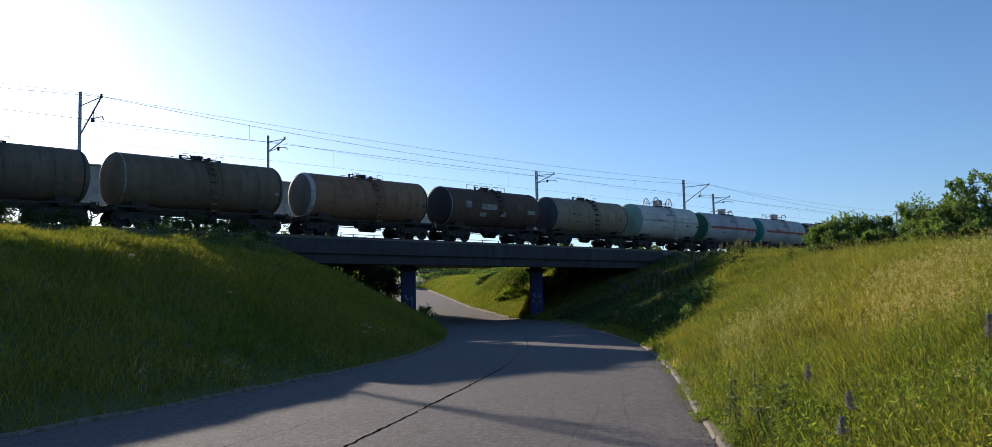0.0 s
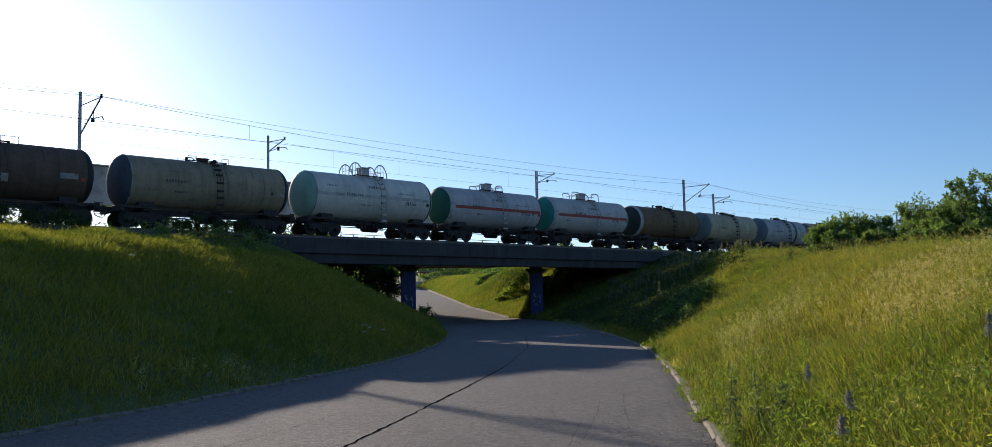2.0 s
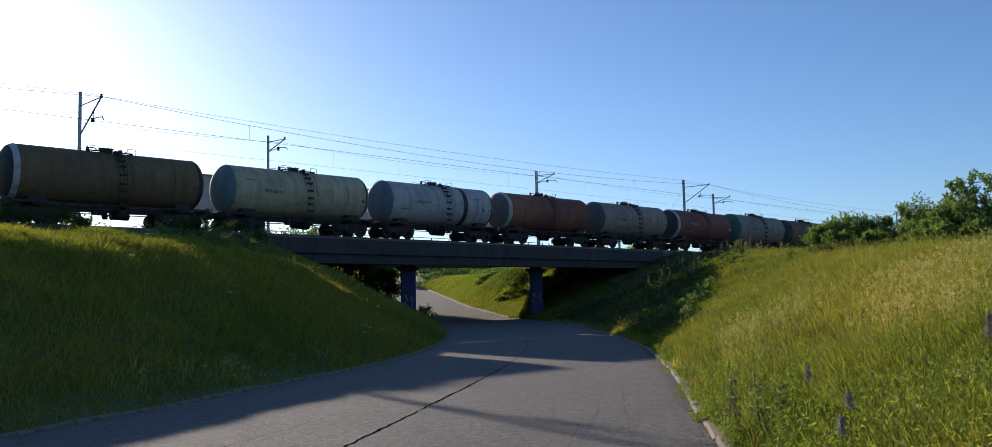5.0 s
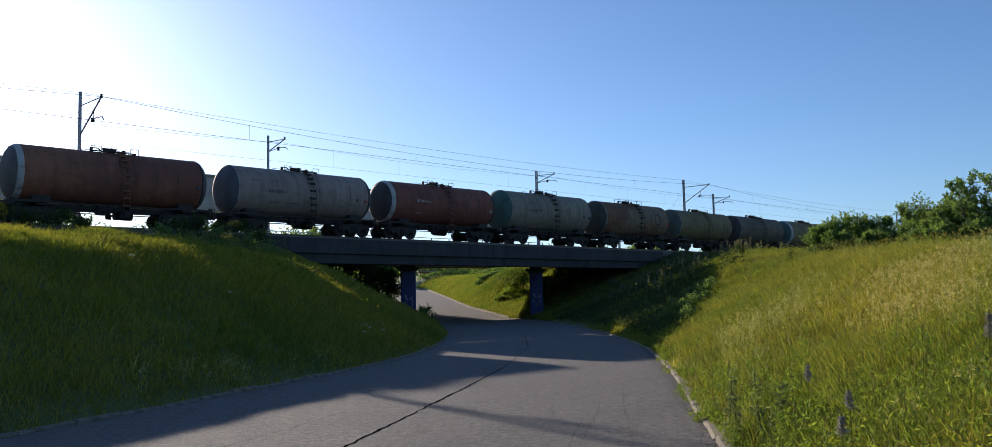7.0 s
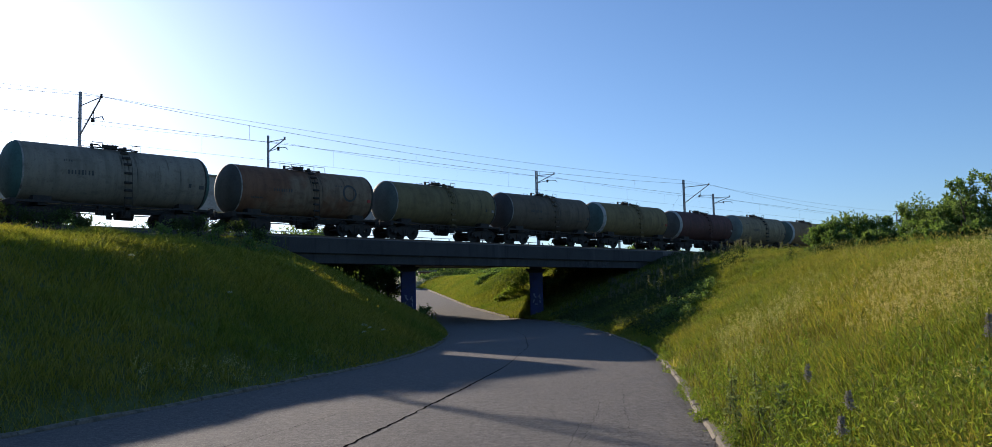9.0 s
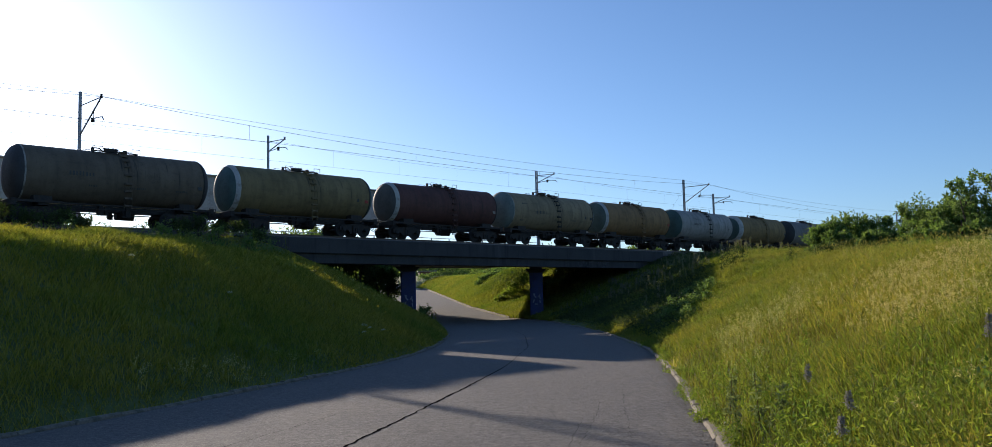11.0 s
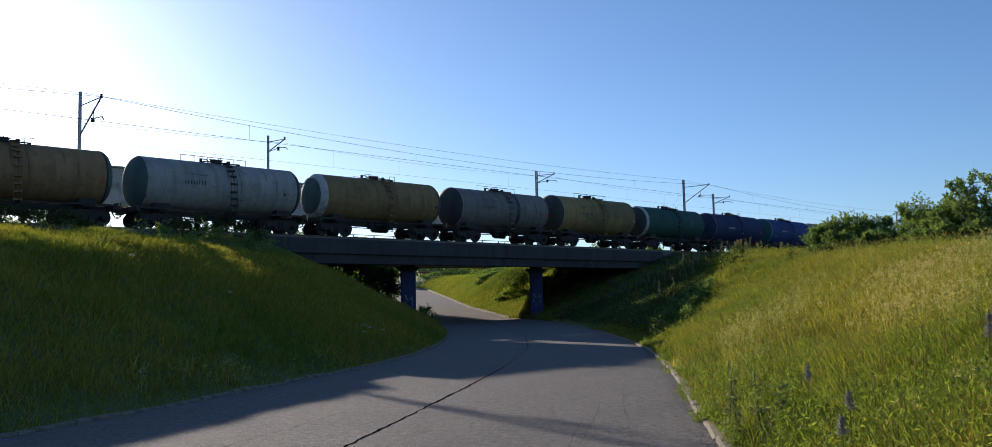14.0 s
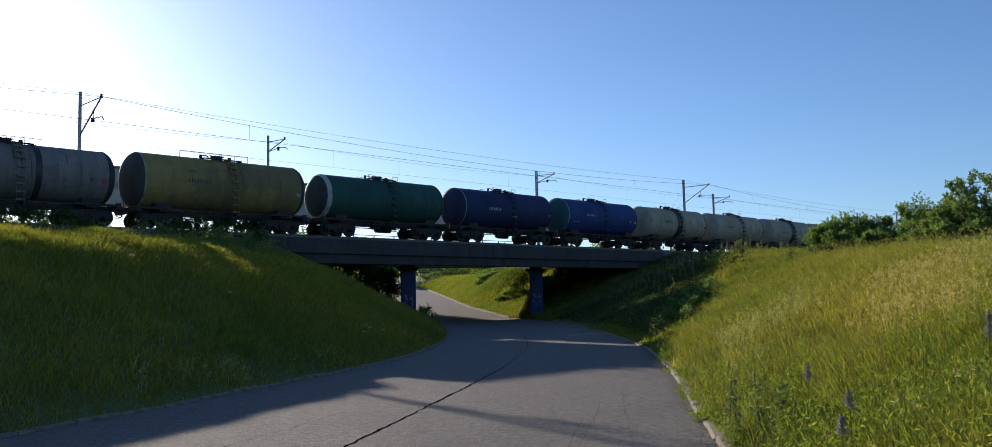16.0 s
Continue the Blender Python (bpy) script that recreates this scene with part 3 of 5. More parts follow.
def b_valve_box():
    bm = box(bmn(), -0.32, 0.32, -0.32, 0.32, TANK_Z + TANK_R - 0.1, TANK_Z + TANK_R + 0.52, 0.04)
    box(bm, -0.36, 0.36, -0.36, 0.36, TANK_Z + TANK_R + 0.5, TANK_Z + TANK_R + 0.58, 0.02)
    return bm


def b_band(x0, x1, r):
    return lambda: lathe(bmn(), [(x0, TANK_R), (x0, r), (x1, r), (x1, TANK_R)], 40)


def b_dome_ring(sg, a1):
    """A ring painted on the knuckle of the dished end, from the shell's seam inwards."""
    def make():
        prof = []
        for a in np.linspace(0.0, a1, 5):
            prof.append((sg * (STRAIGHT + (HALF - STRAIGHT) * math.sin(a) + 0.006), TANK_R * math.cos(a) ** 0.62 + 0.012))
        return lathe(bmn(), [(sg * (STRAIGHT - 0.02), TANK_R - 0.02)] + prof + [(prof[-1][0] - sg * 0.02, prof[-1][1] - 0.04)], 44)
    return make


def b_stripe(z0, z1):
    """A painted stripe, a thin skin on the flanks of the tank."""
    def make():
        bm = bmn()
        for sg in (-1, 1):
            vs = []
            for z in np.linspace(z0, z1, 4):
                y = sg * math.sqrt((TANK_R + 0.006) ** 2 - (z - TANK_Z) ** 2)
                vs.append((bm.verts.new((-STRAIGHT + 0.1, y, z)), bm.verts.new((STRAIGHT - 0.1, y, z))))
            for (a, b_), (c, d) in zip(vs, vs[1:]):
                bm.faces.new((a, b_, d, c))
        return bm
    return make


def marks_lines(seed, big):
    """Lines of lettering too small to read: (x, z, count, step, width, height)."""
    rnd = random.Random(seed)
    out = [(-2.7 + rnd.uniform(-0.3, 0.3), 2.55 + rnd.uniform(-0.1, 0.1), 8, 0.17, 0.10, 0.2)]
    for _ in range(rnd.randint(1, 3)):
        out.append((rnd.uniform(-4.3, 3.2), rnd.choice((1.85, 2.05, 3.15)), rnd.randint(4, 8), 0.12, 0.08, 0.1))
    if big:
        out += [(1.9, 2.95, 10, 0.15, 0.1, 0.13), (-0.6, 3.2, 7, 0.15, 0.11, 0.16), (2.6, 2.25, 6, 0.16, 0.12, 0.26)]
    return out


def b_line(x, z, count, step, w, h):
    """Plain bars on the near flank in place of one line of lettering."""
    bm = bmn()
    rnd = random.Random(int(x * 100) + count)
    for k in range(count):
        vs = []
        w, h = (w, h) if count < 3 else (step * rnd.uniform(0.3, 0.62), h * rnd.uniform(0.85, 1.1))
        for zz in (z, z + h / 2, z + h):
            y = -math.sqrt((TANK_R + 0.008) ** 2 - (zz - TANK_Z) ** 2)
            vs.append((bm.verts.new((x + k * step, y, zz)), bm.verts.new((x + k * step + w, y, zz))))
        for (a, b_), (c, d) in zip(vs, vs[1:]):
            bm.faces.new((a, b_, d, c))
    return bm


def b_plate():
    bm = bmn()
    box(bm, 4.42, 4.68, -1.53, -1.49, 2.25, 2.45, 0.005)
    return bm


M_RING = speckled("faded_white_paint", (0.32, 0.31, 0.28), (0.52, 0.50, 0.46), 1.2, 14, 0.6, 0.003, stain=(0.25, 0.22, 0.18))
# pale paint of plates and roof; on tank rims it paints the sun's highlight
M_RIM = speckled("pale_paint", (0.20, 0.19, 0.165), (0.38, 0.36, 0.32), 1.2, 14, 0.6, 0.003, stain=(0.12, 0.10, 0.08))
M_BLACK = speckled("black_lettering", (0.035, 0.034, 0.032), (0.085, 0.08, 0.075), 2, 20, 0.7, 0.001)
M_WHITE = speckled("white_lettering", (0.22, 0.22, 0.21), (0.42, 0.42, 0.40), 2, 20, 0.7, 0.001)
M_RED = speckled("red_stripe_paint", (0.28, 0.03, 0.02), (0.42, 0.06, 0.04), 1, 15, 0.6, 0.002, stain=(0.2, 0.08, 0.06))
M_TAR = speckled("spilled_oil", (0.012, 0.011, 0.010), (0.04, 0.035, 0.03), 1.5, 8, 0.45, 0.004)


def tank_wagon(k, color, end, name, look_of=None, kind="oil", ring=False, band=None, rail=1, dirt=0.7, spill=0.15, patch=None, marks=None, stripe=None, diamond=False, ring_in=0.52, plates=(), steps_dark=True):
    w = empty("tank_wagon")
    tagged(w, name, "tank wagon", "freight train")
    body = paint("tank_paint", color, dirt, spill if kind == "oil" else 0.1, patch)
    tank = part("tank", lathe(bmn(), [(-STRAIGHT, TANK_R), (-STRAIGHT / 3, TANK_R), (STRAIGHT / 3, TANK_R), (STRAIGHT, TANK_R)], 44), body, w, smooth=40, at=pose(0, 0, TANK_Z))
    endm = body if end is None else paint("end_paint", end, dirt, 0.0)
    for sg in (-1, 1):
        part("tank_end", lathe(bmn(), dome_profile(STRAIGHT * sg, HALF * sg, TANK_R), 44), endm, w, smooth=50, at=pose(0, 0, TANK_Z))
        if ring and sg < 0:
            piece("end_ring|%d%.2f" % (sg, ring_in), b_dome_ring(sg, ring_in), M_RING, w, pose(0, 0, TANK_Z), 40)
        else:
            # painted rim light: pale edge on the sunward end, dark on the other
            piece("rim_seam|%d" % sg, b_dome_ring(sg, 0.13), M_RIM if sg < 0 else M_DARK, w, pose(0, 0, TANK_Z), 40)
    if band is not None:
        x0, x1, m = band
        piece("tank_band|%.2f%.2f%s" % (x0, x1, m.name), b_band(x0, x1, TANK_R + 0.03), m, w, pose(0, 0, TANK_Z), 40)
    piece("underframe", b_underframe, M_DARK, w)
    piece("brake_gear", b_brake, M_DARK, w)
    piece("side_sill", b_fender, M_DARK, w)
    piece("coupler", b_coupler, M_DARK, w)
    piece("coupler", b_coupler, M_DARK, w, pose(0, 0, 0, 0, 0, 180))
    if kind == "gas":
        piece("valve_box", b_valve_box, M_STEEL, w)
        for sg in (-1, 1):
            piece("handrail_hoop|%d%d" % (look_of, sg), lambda: b_hoops(look_of, sg), M_RING, w, smooth=40)
        piece("ladder|gas", lambda: b_side_ladder(0.5), M_RING, w)
        piece("walkway|0", lambda: b_platform(0), M_DARK, w)
    else:
        piece("filler_hatch", b_hatch, M_DARK, w, smooth=40)
        piece("walkway|%d" % rail, lambda: b_platform(rail), M_DARK, w)
        if steps_dark:
            piece("ladder|oil", lambda: b_side_ladder(0.35), M_DARK, w)
        else:
            part("ladder", b_side_ladder(0.35), body, w)
    piece("drain_valve", b_valve, M_DARK, w, smooth=40)
    piece("end_ladder", lambda: b_ladder(5.35, -1.5, 0.5, 1.25), M_DARK, w)
    if stripe:
        part("stripe", b_stripe(*stripe)(), M_RED if kind == "gas" and k else M_RING, w)
    if marks:
        for line in marks_lines(k, kind == "gas"):
            tagged(part("lettering", b_line(*line), marks, w), kind="stuff")
    for x, z, wd, ht in plates:
        part("painted_plate", b_line(x, z, 1, 0, wd, ht), M_RIM, w, "faded white painted plate")
    piece("sign_plate|%d" % (k % 3), b_plate, (M_BLACK, M_RED, M_RIM)[k % 3], w)
    if k % 2:
        part("sign_plate", b_line(3.8, 2.3, 1, 0.3, 0.16, 0.2), M_BLACK if marks is not M_WHITE else M_WHITE, w)
    if diamond:
        bm = bmn()
        for a in range(16):
            a0, a1 = 2 * math.pi * a / 16, 2 * math.pi * (a + 1) / 16
            q = []
            for r, t in ((0.42, a0), (0.42, a1), (0.56, a1), (0.56, a0)):
                z = TANK_Z + 0.1 + r * math.sin(t)
                q.append(bm.verts.new((3.0 + r * math.cos(t), -math.sqrt((TANK_R + 0.008) ** 2 - (z - TANK_Z) ** 2), z)))
            bm.faces.new(q)
        part("emblem", bm, M_BLACK, w, "plain dark ring emblem")
    for x in (-3.9, 3.9):
        bogie = piece("bogie", b_bolster, M_DARK, w, pose(x, 0, 0))
        for y in (-1.02, 1.02):
            piece("side_frame", b_sideframe, M_DARK, bogie, pose(0, y, 0, 0, 0, 0 if y < 0 else 180))
        for o in (-0.925, 0.925):
            WHEELS.append((piece("wheelset", b_wheelset, M_WHEEL, bogie, pose(o, 0, 0.475), 40), o))
    long_, wide, shift = SIZES.get(k, (1, 1, -0.1))
    if (long_, wide) != (1, 1):
        base = Vector((0, 0, TANK_Z - TANK_R))
        grow = Matrix.Translation(base) @ Matrix.Diagonal((long_, wide, wide, 1)) @ Matrix.Translation(-base)
        for ob in w.children:
            if ob.name.split(".")[0] in TANK_PARTS:
                ob.matrix_basis = grow @ ob.matrix_basis
    WAGONS.append((w, k + shift / 12.02))
    return w


WHEELS, WAGONS = [], []
# larger tanks: length and girth against the common type, and shift along the train
SIZES = {-4: (1, 1.03, -0.3), -3: (0.98, 1, -0.15), 0: (1.0, 1.05, -0.15), 9: (1.02, 1.06, -0.25), 10: (1.01, 1.03, -0.1), 2: (1.02, 1.01, -0.3), 12: (1, 1, -0.4), 13: (1, 1, -0.4), 14: (1, 0.965, -0.1), 15: (1.025, 1.02, -0.33), 16: (1, 1.01, -0.25), 17: (1, 1, -0.35), 18: (1, 1, -0.4), 19: (1, 1, -0.3), 20: (1.045, 1.07, -0.5), 21: (1, 1, -0.3), 22: (1, 1, -0.15), 23: (1, 1, -0.15)}
TANK_PARTS = ("tank", "tank_end", "end_ring", "rim_seam", "tank_band", "filler_hatch", "walkway", "ladder", "valve_box", "handrail_hoop", "stripe", "lettering", "painted_plate", "emblem", "sign_plate")
OLIVE, BROWN, CREAM, GREY = (0.16, 0.13, 0.06), (0.22, 0.12, 0.06), (0.42, 0.40, 0.31), (0.34, 0.34, 0.33)
D_GREEN, TEAL = (0.03, 0.10, 0.08), (0.05, 0.30, 0.26)
tank_wagon(-6, OLIVE, None, "grimy olive oil tank wagon")
tank_wagon(-5, (0.15, 0.115, 0.075), None, "grimy dark olive oil tank wagon", steps_dark=False)
tank_wagon(-4, (0.17, 0.125, 0.075), None, "sooty olive-brown oil tank wagon", dirt=0.7, steps_dark=False)
tank_wagon(-3, (0.27, 0.15, 0.08), (0.15, 0.14, 0.12), "rusty orange-brown oil tank wagon", ring=True, steps_dark=False)
tank_wagon(-2, (0.115, 0.07, 0.045), (0.03, 0.028, 0.03), "blackened brown oil tank wagon with white plates", rail=2, marks=M_BLACK, dirt=0.7, plates=((-3.4, 2.55, 0.6, 0.5), (-1.75, 2.5, 1.6, 0.42), (-1.9, 1.95, 0.7, 0.3), (0.35, 2.0, 0.6, 0.4), (3.4, 2.35, 0.9, 0.3)))
tank_wagon(-1, (0.30, 0.235, 0.15), (0.06, 0.065, 0.08), "dull grey-green oil tank wagon with a dark end", marks=M_BLACK)
tank_wagon(0, (0.60, 0.555, 0.48), (0.24, 0.38, 0.30), "white gas tank wagon with pale green ends", 1, "gas", marks=M_BLACK, stripe=(2.55, 2.75), dirt=0.35)
tank_wagon(1, (0.46, 0.43, 0.42), (0.02, 0.10, 0.075), "silver gas tank wagon, red stripe and dark green end", 2, "gas", True, marks=M_BLACK, stripe=(2.45, 2.68), dirt=0.4)
tank_wagon(2, (0.49, 0.45, 0.42), (0.03, 0.24, 0.21), "silver gas tank wagon, red stripe and teal end", 3, "gas", True, marks=M_BLACK, stripe=(2.45, 2.68), dirt=0.4)
tank_wagon(3, (0.17, 0.11, 0.05), (0.04, 0.038, 0.035), "dark olive-brown oil tank wagon with a pale end ring", ring=True)
tank_wagon(4, (0.45, 0.37, 0.24), (0.14, 0.20, 0.20), "cream oil tank wagon streaked with oil", marks=M_BLACK)
tank_wagon(5, (0.42, 0.40, 0.375), (0.13, 0.17, 0.20), "pale grey oil tank wagon with a dark band", marks=M_BLACK, band=(1.9, 2.3, M_TAR))
tank_wagon(6, (0.28, 0.11, 0.06), (0.14, 0.13, 0.12), "red-brown oil tank wagon with a scuffed pale end", ring=True, patch=(0.20, 0.075, 0.05), steps_dark=False)
tank_wagon(7, (0.31, 0.235, 0.195), (0.10, 0.10, 0.11), "grey oil tank wagon with a pale end ring", marks=M_BLACK)
tank_wagon(8, (0.215, 0.075, 0.05), (0.06, 0.055, 0.055), "red-brown oil tank wagon with a white end ring", ring=True, marks=M_WHITE, steps_dark=False)
tank_wagon(9, (0.26, 0.22, 0.165), (0.07, 0.14, 0.12), "pale grey-green oil tank wagon with a green end", marks=M_BLACK)
tank_wagon(10, (0.20, 0.095, 0.05), (0.07, 0.065, 0.055), "rust-stained beige oil tank wagon with a round emblem", rail=2, marks=M_BLACK, patch=(0.235, 0.165, 0.105), dirt=0.8, diamond=True)
tank_wagon(11, (0.20, 0.155, 0.07), (0.10, 0.115, 0.10), "olive-yellow oil tank wagon with a green end", steps_dark=False)
tank_wagon(12, (0.15, 0.112, 0.075), (0.06, 0.055, 0.055), "dark grey-brown oil tank wagon", marks=M_BLACK, steps_dark=False)
tank_wagon(13, (0.22, 0.16, 0.07), (0.075, 0.125, 0.115), "olive-yellow oil tank wagon with a teal end", ring=True, steps_dark=False)
tank_wagon(14, (0.115, 0.048, 0.038), (0.10, 0.09, 0.08), "dark maroon oil tank wagon with a scuffed white end", ring=True, dirt=0.7, steps_dark=False)
tank_wagon(15, (0.28, 0.21, 0.12), (0.17, 0.20, 0.18), "pale green-grey oil tank wagon", marks=M_BLACK)
tank_wagon(16, (0.285, 0.165, 0.07), (0.10, 0.13, 0.11), "orange-yellow oil tank wagon with a pale ringed end", ring=True, steps_dark=False)
tank_wagon(17, (0.33, 0.305, 0.275), (0.06, 0.105, 0.095), "pale grey oil tank wagon with a green end", rail=2, marks=M_BLACK)
tank_wagon(18, (0.255, 0.165, 0.065), (0.07, 0.11, 0.10), "yellow oil tank wagon with a wide white end ring", ring=True, ring_in=0.8, steps_dark=False)
tank_wagon(19, (0.195, 0.175, 0.155), (0.045, 0.045, 0.045), "dark grey oil tank wagon with a black band", rail=2, marks=M_BLACK, band=(1.1, 1.4, M_TAR), steps_dark=False)
tank_wagon(20, (0.31, 0.225, 0.075), (0.06, 0.06, 0.05), "yellow oil tank wagon with a blackened end", rail=2, marks=M_BLACK, dirt=0.6, patch=(0.20, 0.15, 0.065), steps_dark=False)
tank_wagon(21, (0.02, 0.078, 0.062), (0.045, 0.06, 0.055), "dark green oil tank wagon with a pale end ring", ring=True, steps_dark=False)
tank_wagon(22, (0.017, 0.027, 0.085), (0.02, 0.03, 0.07), "dark blue oil tank wagon", marks=M_WHITE, dirt=0.3, steps_dark=False)
tank_wagon(23, (0.02, 0.046, 0.165), (0.02, 0.09, 0.10), "blue oil tank wagon with a dark green end", marks=M_WHITE, dirt=0.3, steps_dark=False)
for k in (24, 25, 26, 27, 28):
    tank_wagon(k, (0.38, 0.325, 0.225), (0.30, 0.29, 0.24), "cream oil tank wagon with a black oil band" if k % 2 == 0 else "cream oil tank wagon with dark spill marks", marks=M_BLACK, band=(-0.35, 0.55, M_TAR) if k % 2 == 0 else None)

# ---- railing, masts and wires ----


def b_mast(h):
    """Lattice mast: two channels, battens and diagonal lacing on a footing."""
    bm = bmn()
    for x in (-0.11, 0.11):
        box(bm, x - 0.025, x + 0.025, -0.07, 0.07, 0, h)
    z, flip = 0.3, 1
    while z < h - 0.3:
        for y in (-0.065, 0.065):
            rod(bm, (-0.10 * flip, y, z), (0.10 * flip, y, z + 0.5), 0.018, 4)
        z, flip = z + 0.5, -flip
    box(bm, -0.35, 0.35, -0.3, 0.3, -0.5, 0.25, 0.03)
    return bm


def b_tube_mast(h):
    bm = bmn()
    rod(bm, (0, 0, -0.4), (0, 0, h), 0.12, 14, 0.09)
    return bm


def mast(s, n, base, h, reach, lattice=True, drop=0.88):
    m = empty("catenary_mast", TRACK @ pose(s, n, base))
    tagged(m, "grey steel lattice catenary mast beside the track" if lattice else "tall grey tubular catenary mast beside the track", "catenary mast", "masts along the railway")
    piece("mast_post|%d%.2f" % (lattice, h), (lambda: b_mast(h)) if lattice else (lambda: b_tube_mast(h)), M_STEEL, m, smooth=None if lattice else 40)
    low = h - 2.55 if reach > 3 else h - 1.2
    bm = bmn()
    rod(bm, (0, -0.12, h - 0.85 if reach > 3 else h - 0.5), (0, -reach, h - drop), 0.035)
    rod(bm, (0, -0.12, low), (0, -reach, h - drop), 0.045)
    part("cantilever", bm, M_STEEL, m)
    arm = low + 0.55 if reach > 3 else low
    bm = bmn()
    for k in range(3):
        rod(bm, (0, -reach * 0.62, arm - 0.12 + k * 0.09), (0, -reach * 0.62, arm - 0.06 + k * 0.09), 0.10, 10)
    rod(bm, (0, -reach * 0.66, arm), (0, -reach * 0.66, h - drop - 0.6 if reach > 3 else arm + 0.3), 0.02)
    for k in range(3):
        rod(bm, (0, -reach, h - drop - 0.05 + k * 0.08), (0, -reach, h - drop + k * 0.08), 0.07, 10)
    part("insulator", bm, M_DARK, m)
    bm = bmn()
    pipe(bm, [(0, -reach * 0.55 if reach > 3 else -0.12, arm - 0.02), (0, -reach * 0.75, arm + 0.06), (0, -reach - 0.15, arm - 0.03), (0, -reach - 0.35, arm - 0.22)], 0.03)
    part("steady_arm", bm, M_STEEL, m)
    return m


N1, N2 = 52.9, 58.1
for s, lat in ((-44.7, False), (19.1, False), (82.9, True), (144.0, True), (210.5, True)):
    mast(s, N1, 5.85, 8.55, 3.15, lat)
for s, lat in ((4.5, False), (34.6, False), (64.6, True), (97.7, True), (150.0, True), (190.0, True)):
    if s > 30:
        mast(s, N2, 5.85, 8.55, 2.3, lat, 0.6)


def wire(name, n, spans, sag, r, label, droppers=None):
    """A wire hung from point to point along the line: (s, z) pairs."""
    bm = bmn()
    for (s0, z0), (s1, z1) in zip(spans, spans[1:]):
        k = 14
        pts = []
        for i in range(k + 1):
            t = i / k
            pts.append((s0 + (s1 - s0) * t, n, z0 + (z1 - z0) * t - sag * 4 * t * (1 - t)))
        pipe(bm, pts, r, 4)
        if droppers:
            for i in range(2, k, 3):
                rod(bm, (pts[i][0], n, droppers), pts[i], r * 0.7, 4)
    return track_obj(name, bm, M_WIRE, label, "overhead wire", "thing")


ROW1 = [(-108.0, 13.5), (-44.7, 13.5), (19.1, 13.5), (82.9, 13.5), (146.7, 13.5), (210.5, 13.5), (274, 13.5)]
ROW2 = [(-60.0, 13.5), (4.5, 13.5), (34.6, 13.5), (64.6, 13.5), (97.7, 13.5), (150, 13.5), (190, 13.5), (250, 13.5)]
wire("catenary_wire", N_NEAR, ROW1, 1.0, 0.011, "dark carrier wire hung between masts with droppers", 12.1)
wire("contact_wire", N_NEAR, [(s, 12.1) for s, z in ROW1], 0.02, 0.011, "dark contact wire over the near track")
wire("feeder_wire", N1, [(s, 14.35) for s, z in ROW1], 0.5, 0.009, "dark feeder wire along the mast tops")
wire("catenary_wire", 55.8, ROW2, 0.35, 0.007, "dark carrier wire over the far track", 12.1)
wire("contact_wire", 55.8, [(s, 12.1) for s, z in ROW2], 0.02, 0.007, "dark contact wire over the far track")

stay = track_obj("mast_stay", rod(bmn(), (82.9, N1, 13.5), (75.4, N1, 5.9), 0.006, 5), M_WIRE, "slanting steel stay wire of a catenary mast", "stay wire", "thing")

fence = empty("bridge_railing", TRACK)
tagged(fence, "thin steel railing along the parallel bridge behind the train", "railing")
post_bm = box(bmn(), -0.035, 0.035, -0.035, 0.035, 0, 1.8)
post = part("railing_post", post_bm, M_STEEL, fence, at=pose(27.15, 61.4, 5.76))
for k in range(1, 20):
    again(post, pose(27.15 + 2.2 * k, 61.4, 5.76))
for z in (6.5, 7.02, 7.54):
    part("railing_bar", rod(bmn(), (27.1, 61.4, z), (69.0, 61.4, z), 0.026, 6), M_STEEL, fence)

# a long raised gallery runs beyond the tracks, glimpsed between the wagons
M_GALLERY = speckled("weathered_sheet_cladding", (0.30, 0.28, 0.25), (0.42, 0.40, 0.36), 0.4, 8, 0.7, 0.004, stain=(0.22, 0.19, 0.16))
gal = empty("raised_gallery", TRACK)
tagged(gal, "long grey-beige clad gallery on slender columns beyond the tracks", "gallery")
part("gallery_body", box(bmn(), -70, 130, 74.2, 76.6, 10.3, 13.53, 0.05), M_GALLERY, gal)
part("gallery_roof", box(bmn(), -70.2, 130.2, 74.0, 76.8, 13.53, 13.65, 0.02), M_GALLERY, gal)
col_ = None
for s in (-64, -46, -28, -10, 8, 38.5, 84, 101, 114, 127):
    if col_ is None:
        col_ = part("column", box(bmn(), -0.12, 0.12, -0.12, 0.12, -8, 0), M_STEEL, gal, at=pose(s, 75.4, 10.3))
    else:
        again(col_, pose(s, 75.4, 10.3))

# ---- kerbs and cracks ----


def kerb(name, edge, y0, y1, side, label, rise=0.06, wide=0.15):
    k = tagged(empty(name), label, "kerb", kind="structure")
    bm = box(bmn(), -wide / 2, wide / 2, -0.498, 0.498, -0.3, rise, 0.025)
    stone, y, first, rnd = None, y0, None, random.Random(len(name) + int(y0))
    while y < y1:
        x, x2 = float(edge(np.float64(y))), float(edge(np.float64(y + 1.0)))
        a = math.atan2(x2 - x, 1.0)
        z = float(road_z(np.float64(y + 0.5)))
        m = pose((x + x2) / 2 + side * wide / 2 + rnd.gauss(0, 0.012), y + 0.5 * math.cos(a), z + rnd.gauss(-0.006, 0.012), math.degrees(math.atan(float(road_z(np.float64(y + 1.0)) - road_z(np.float64(y))))) + rnd.gauss(0, 0.5), rnd.gauss(0, 1.5), -math.degrees(a) + rnd.gauss(0, 0.7))
        if first is None:
            first = part("kerb_stone", bm, M_KERB, k, at=m)
        else:
            again(first, m)
        y += math.cos(a) * 1.0
    return k


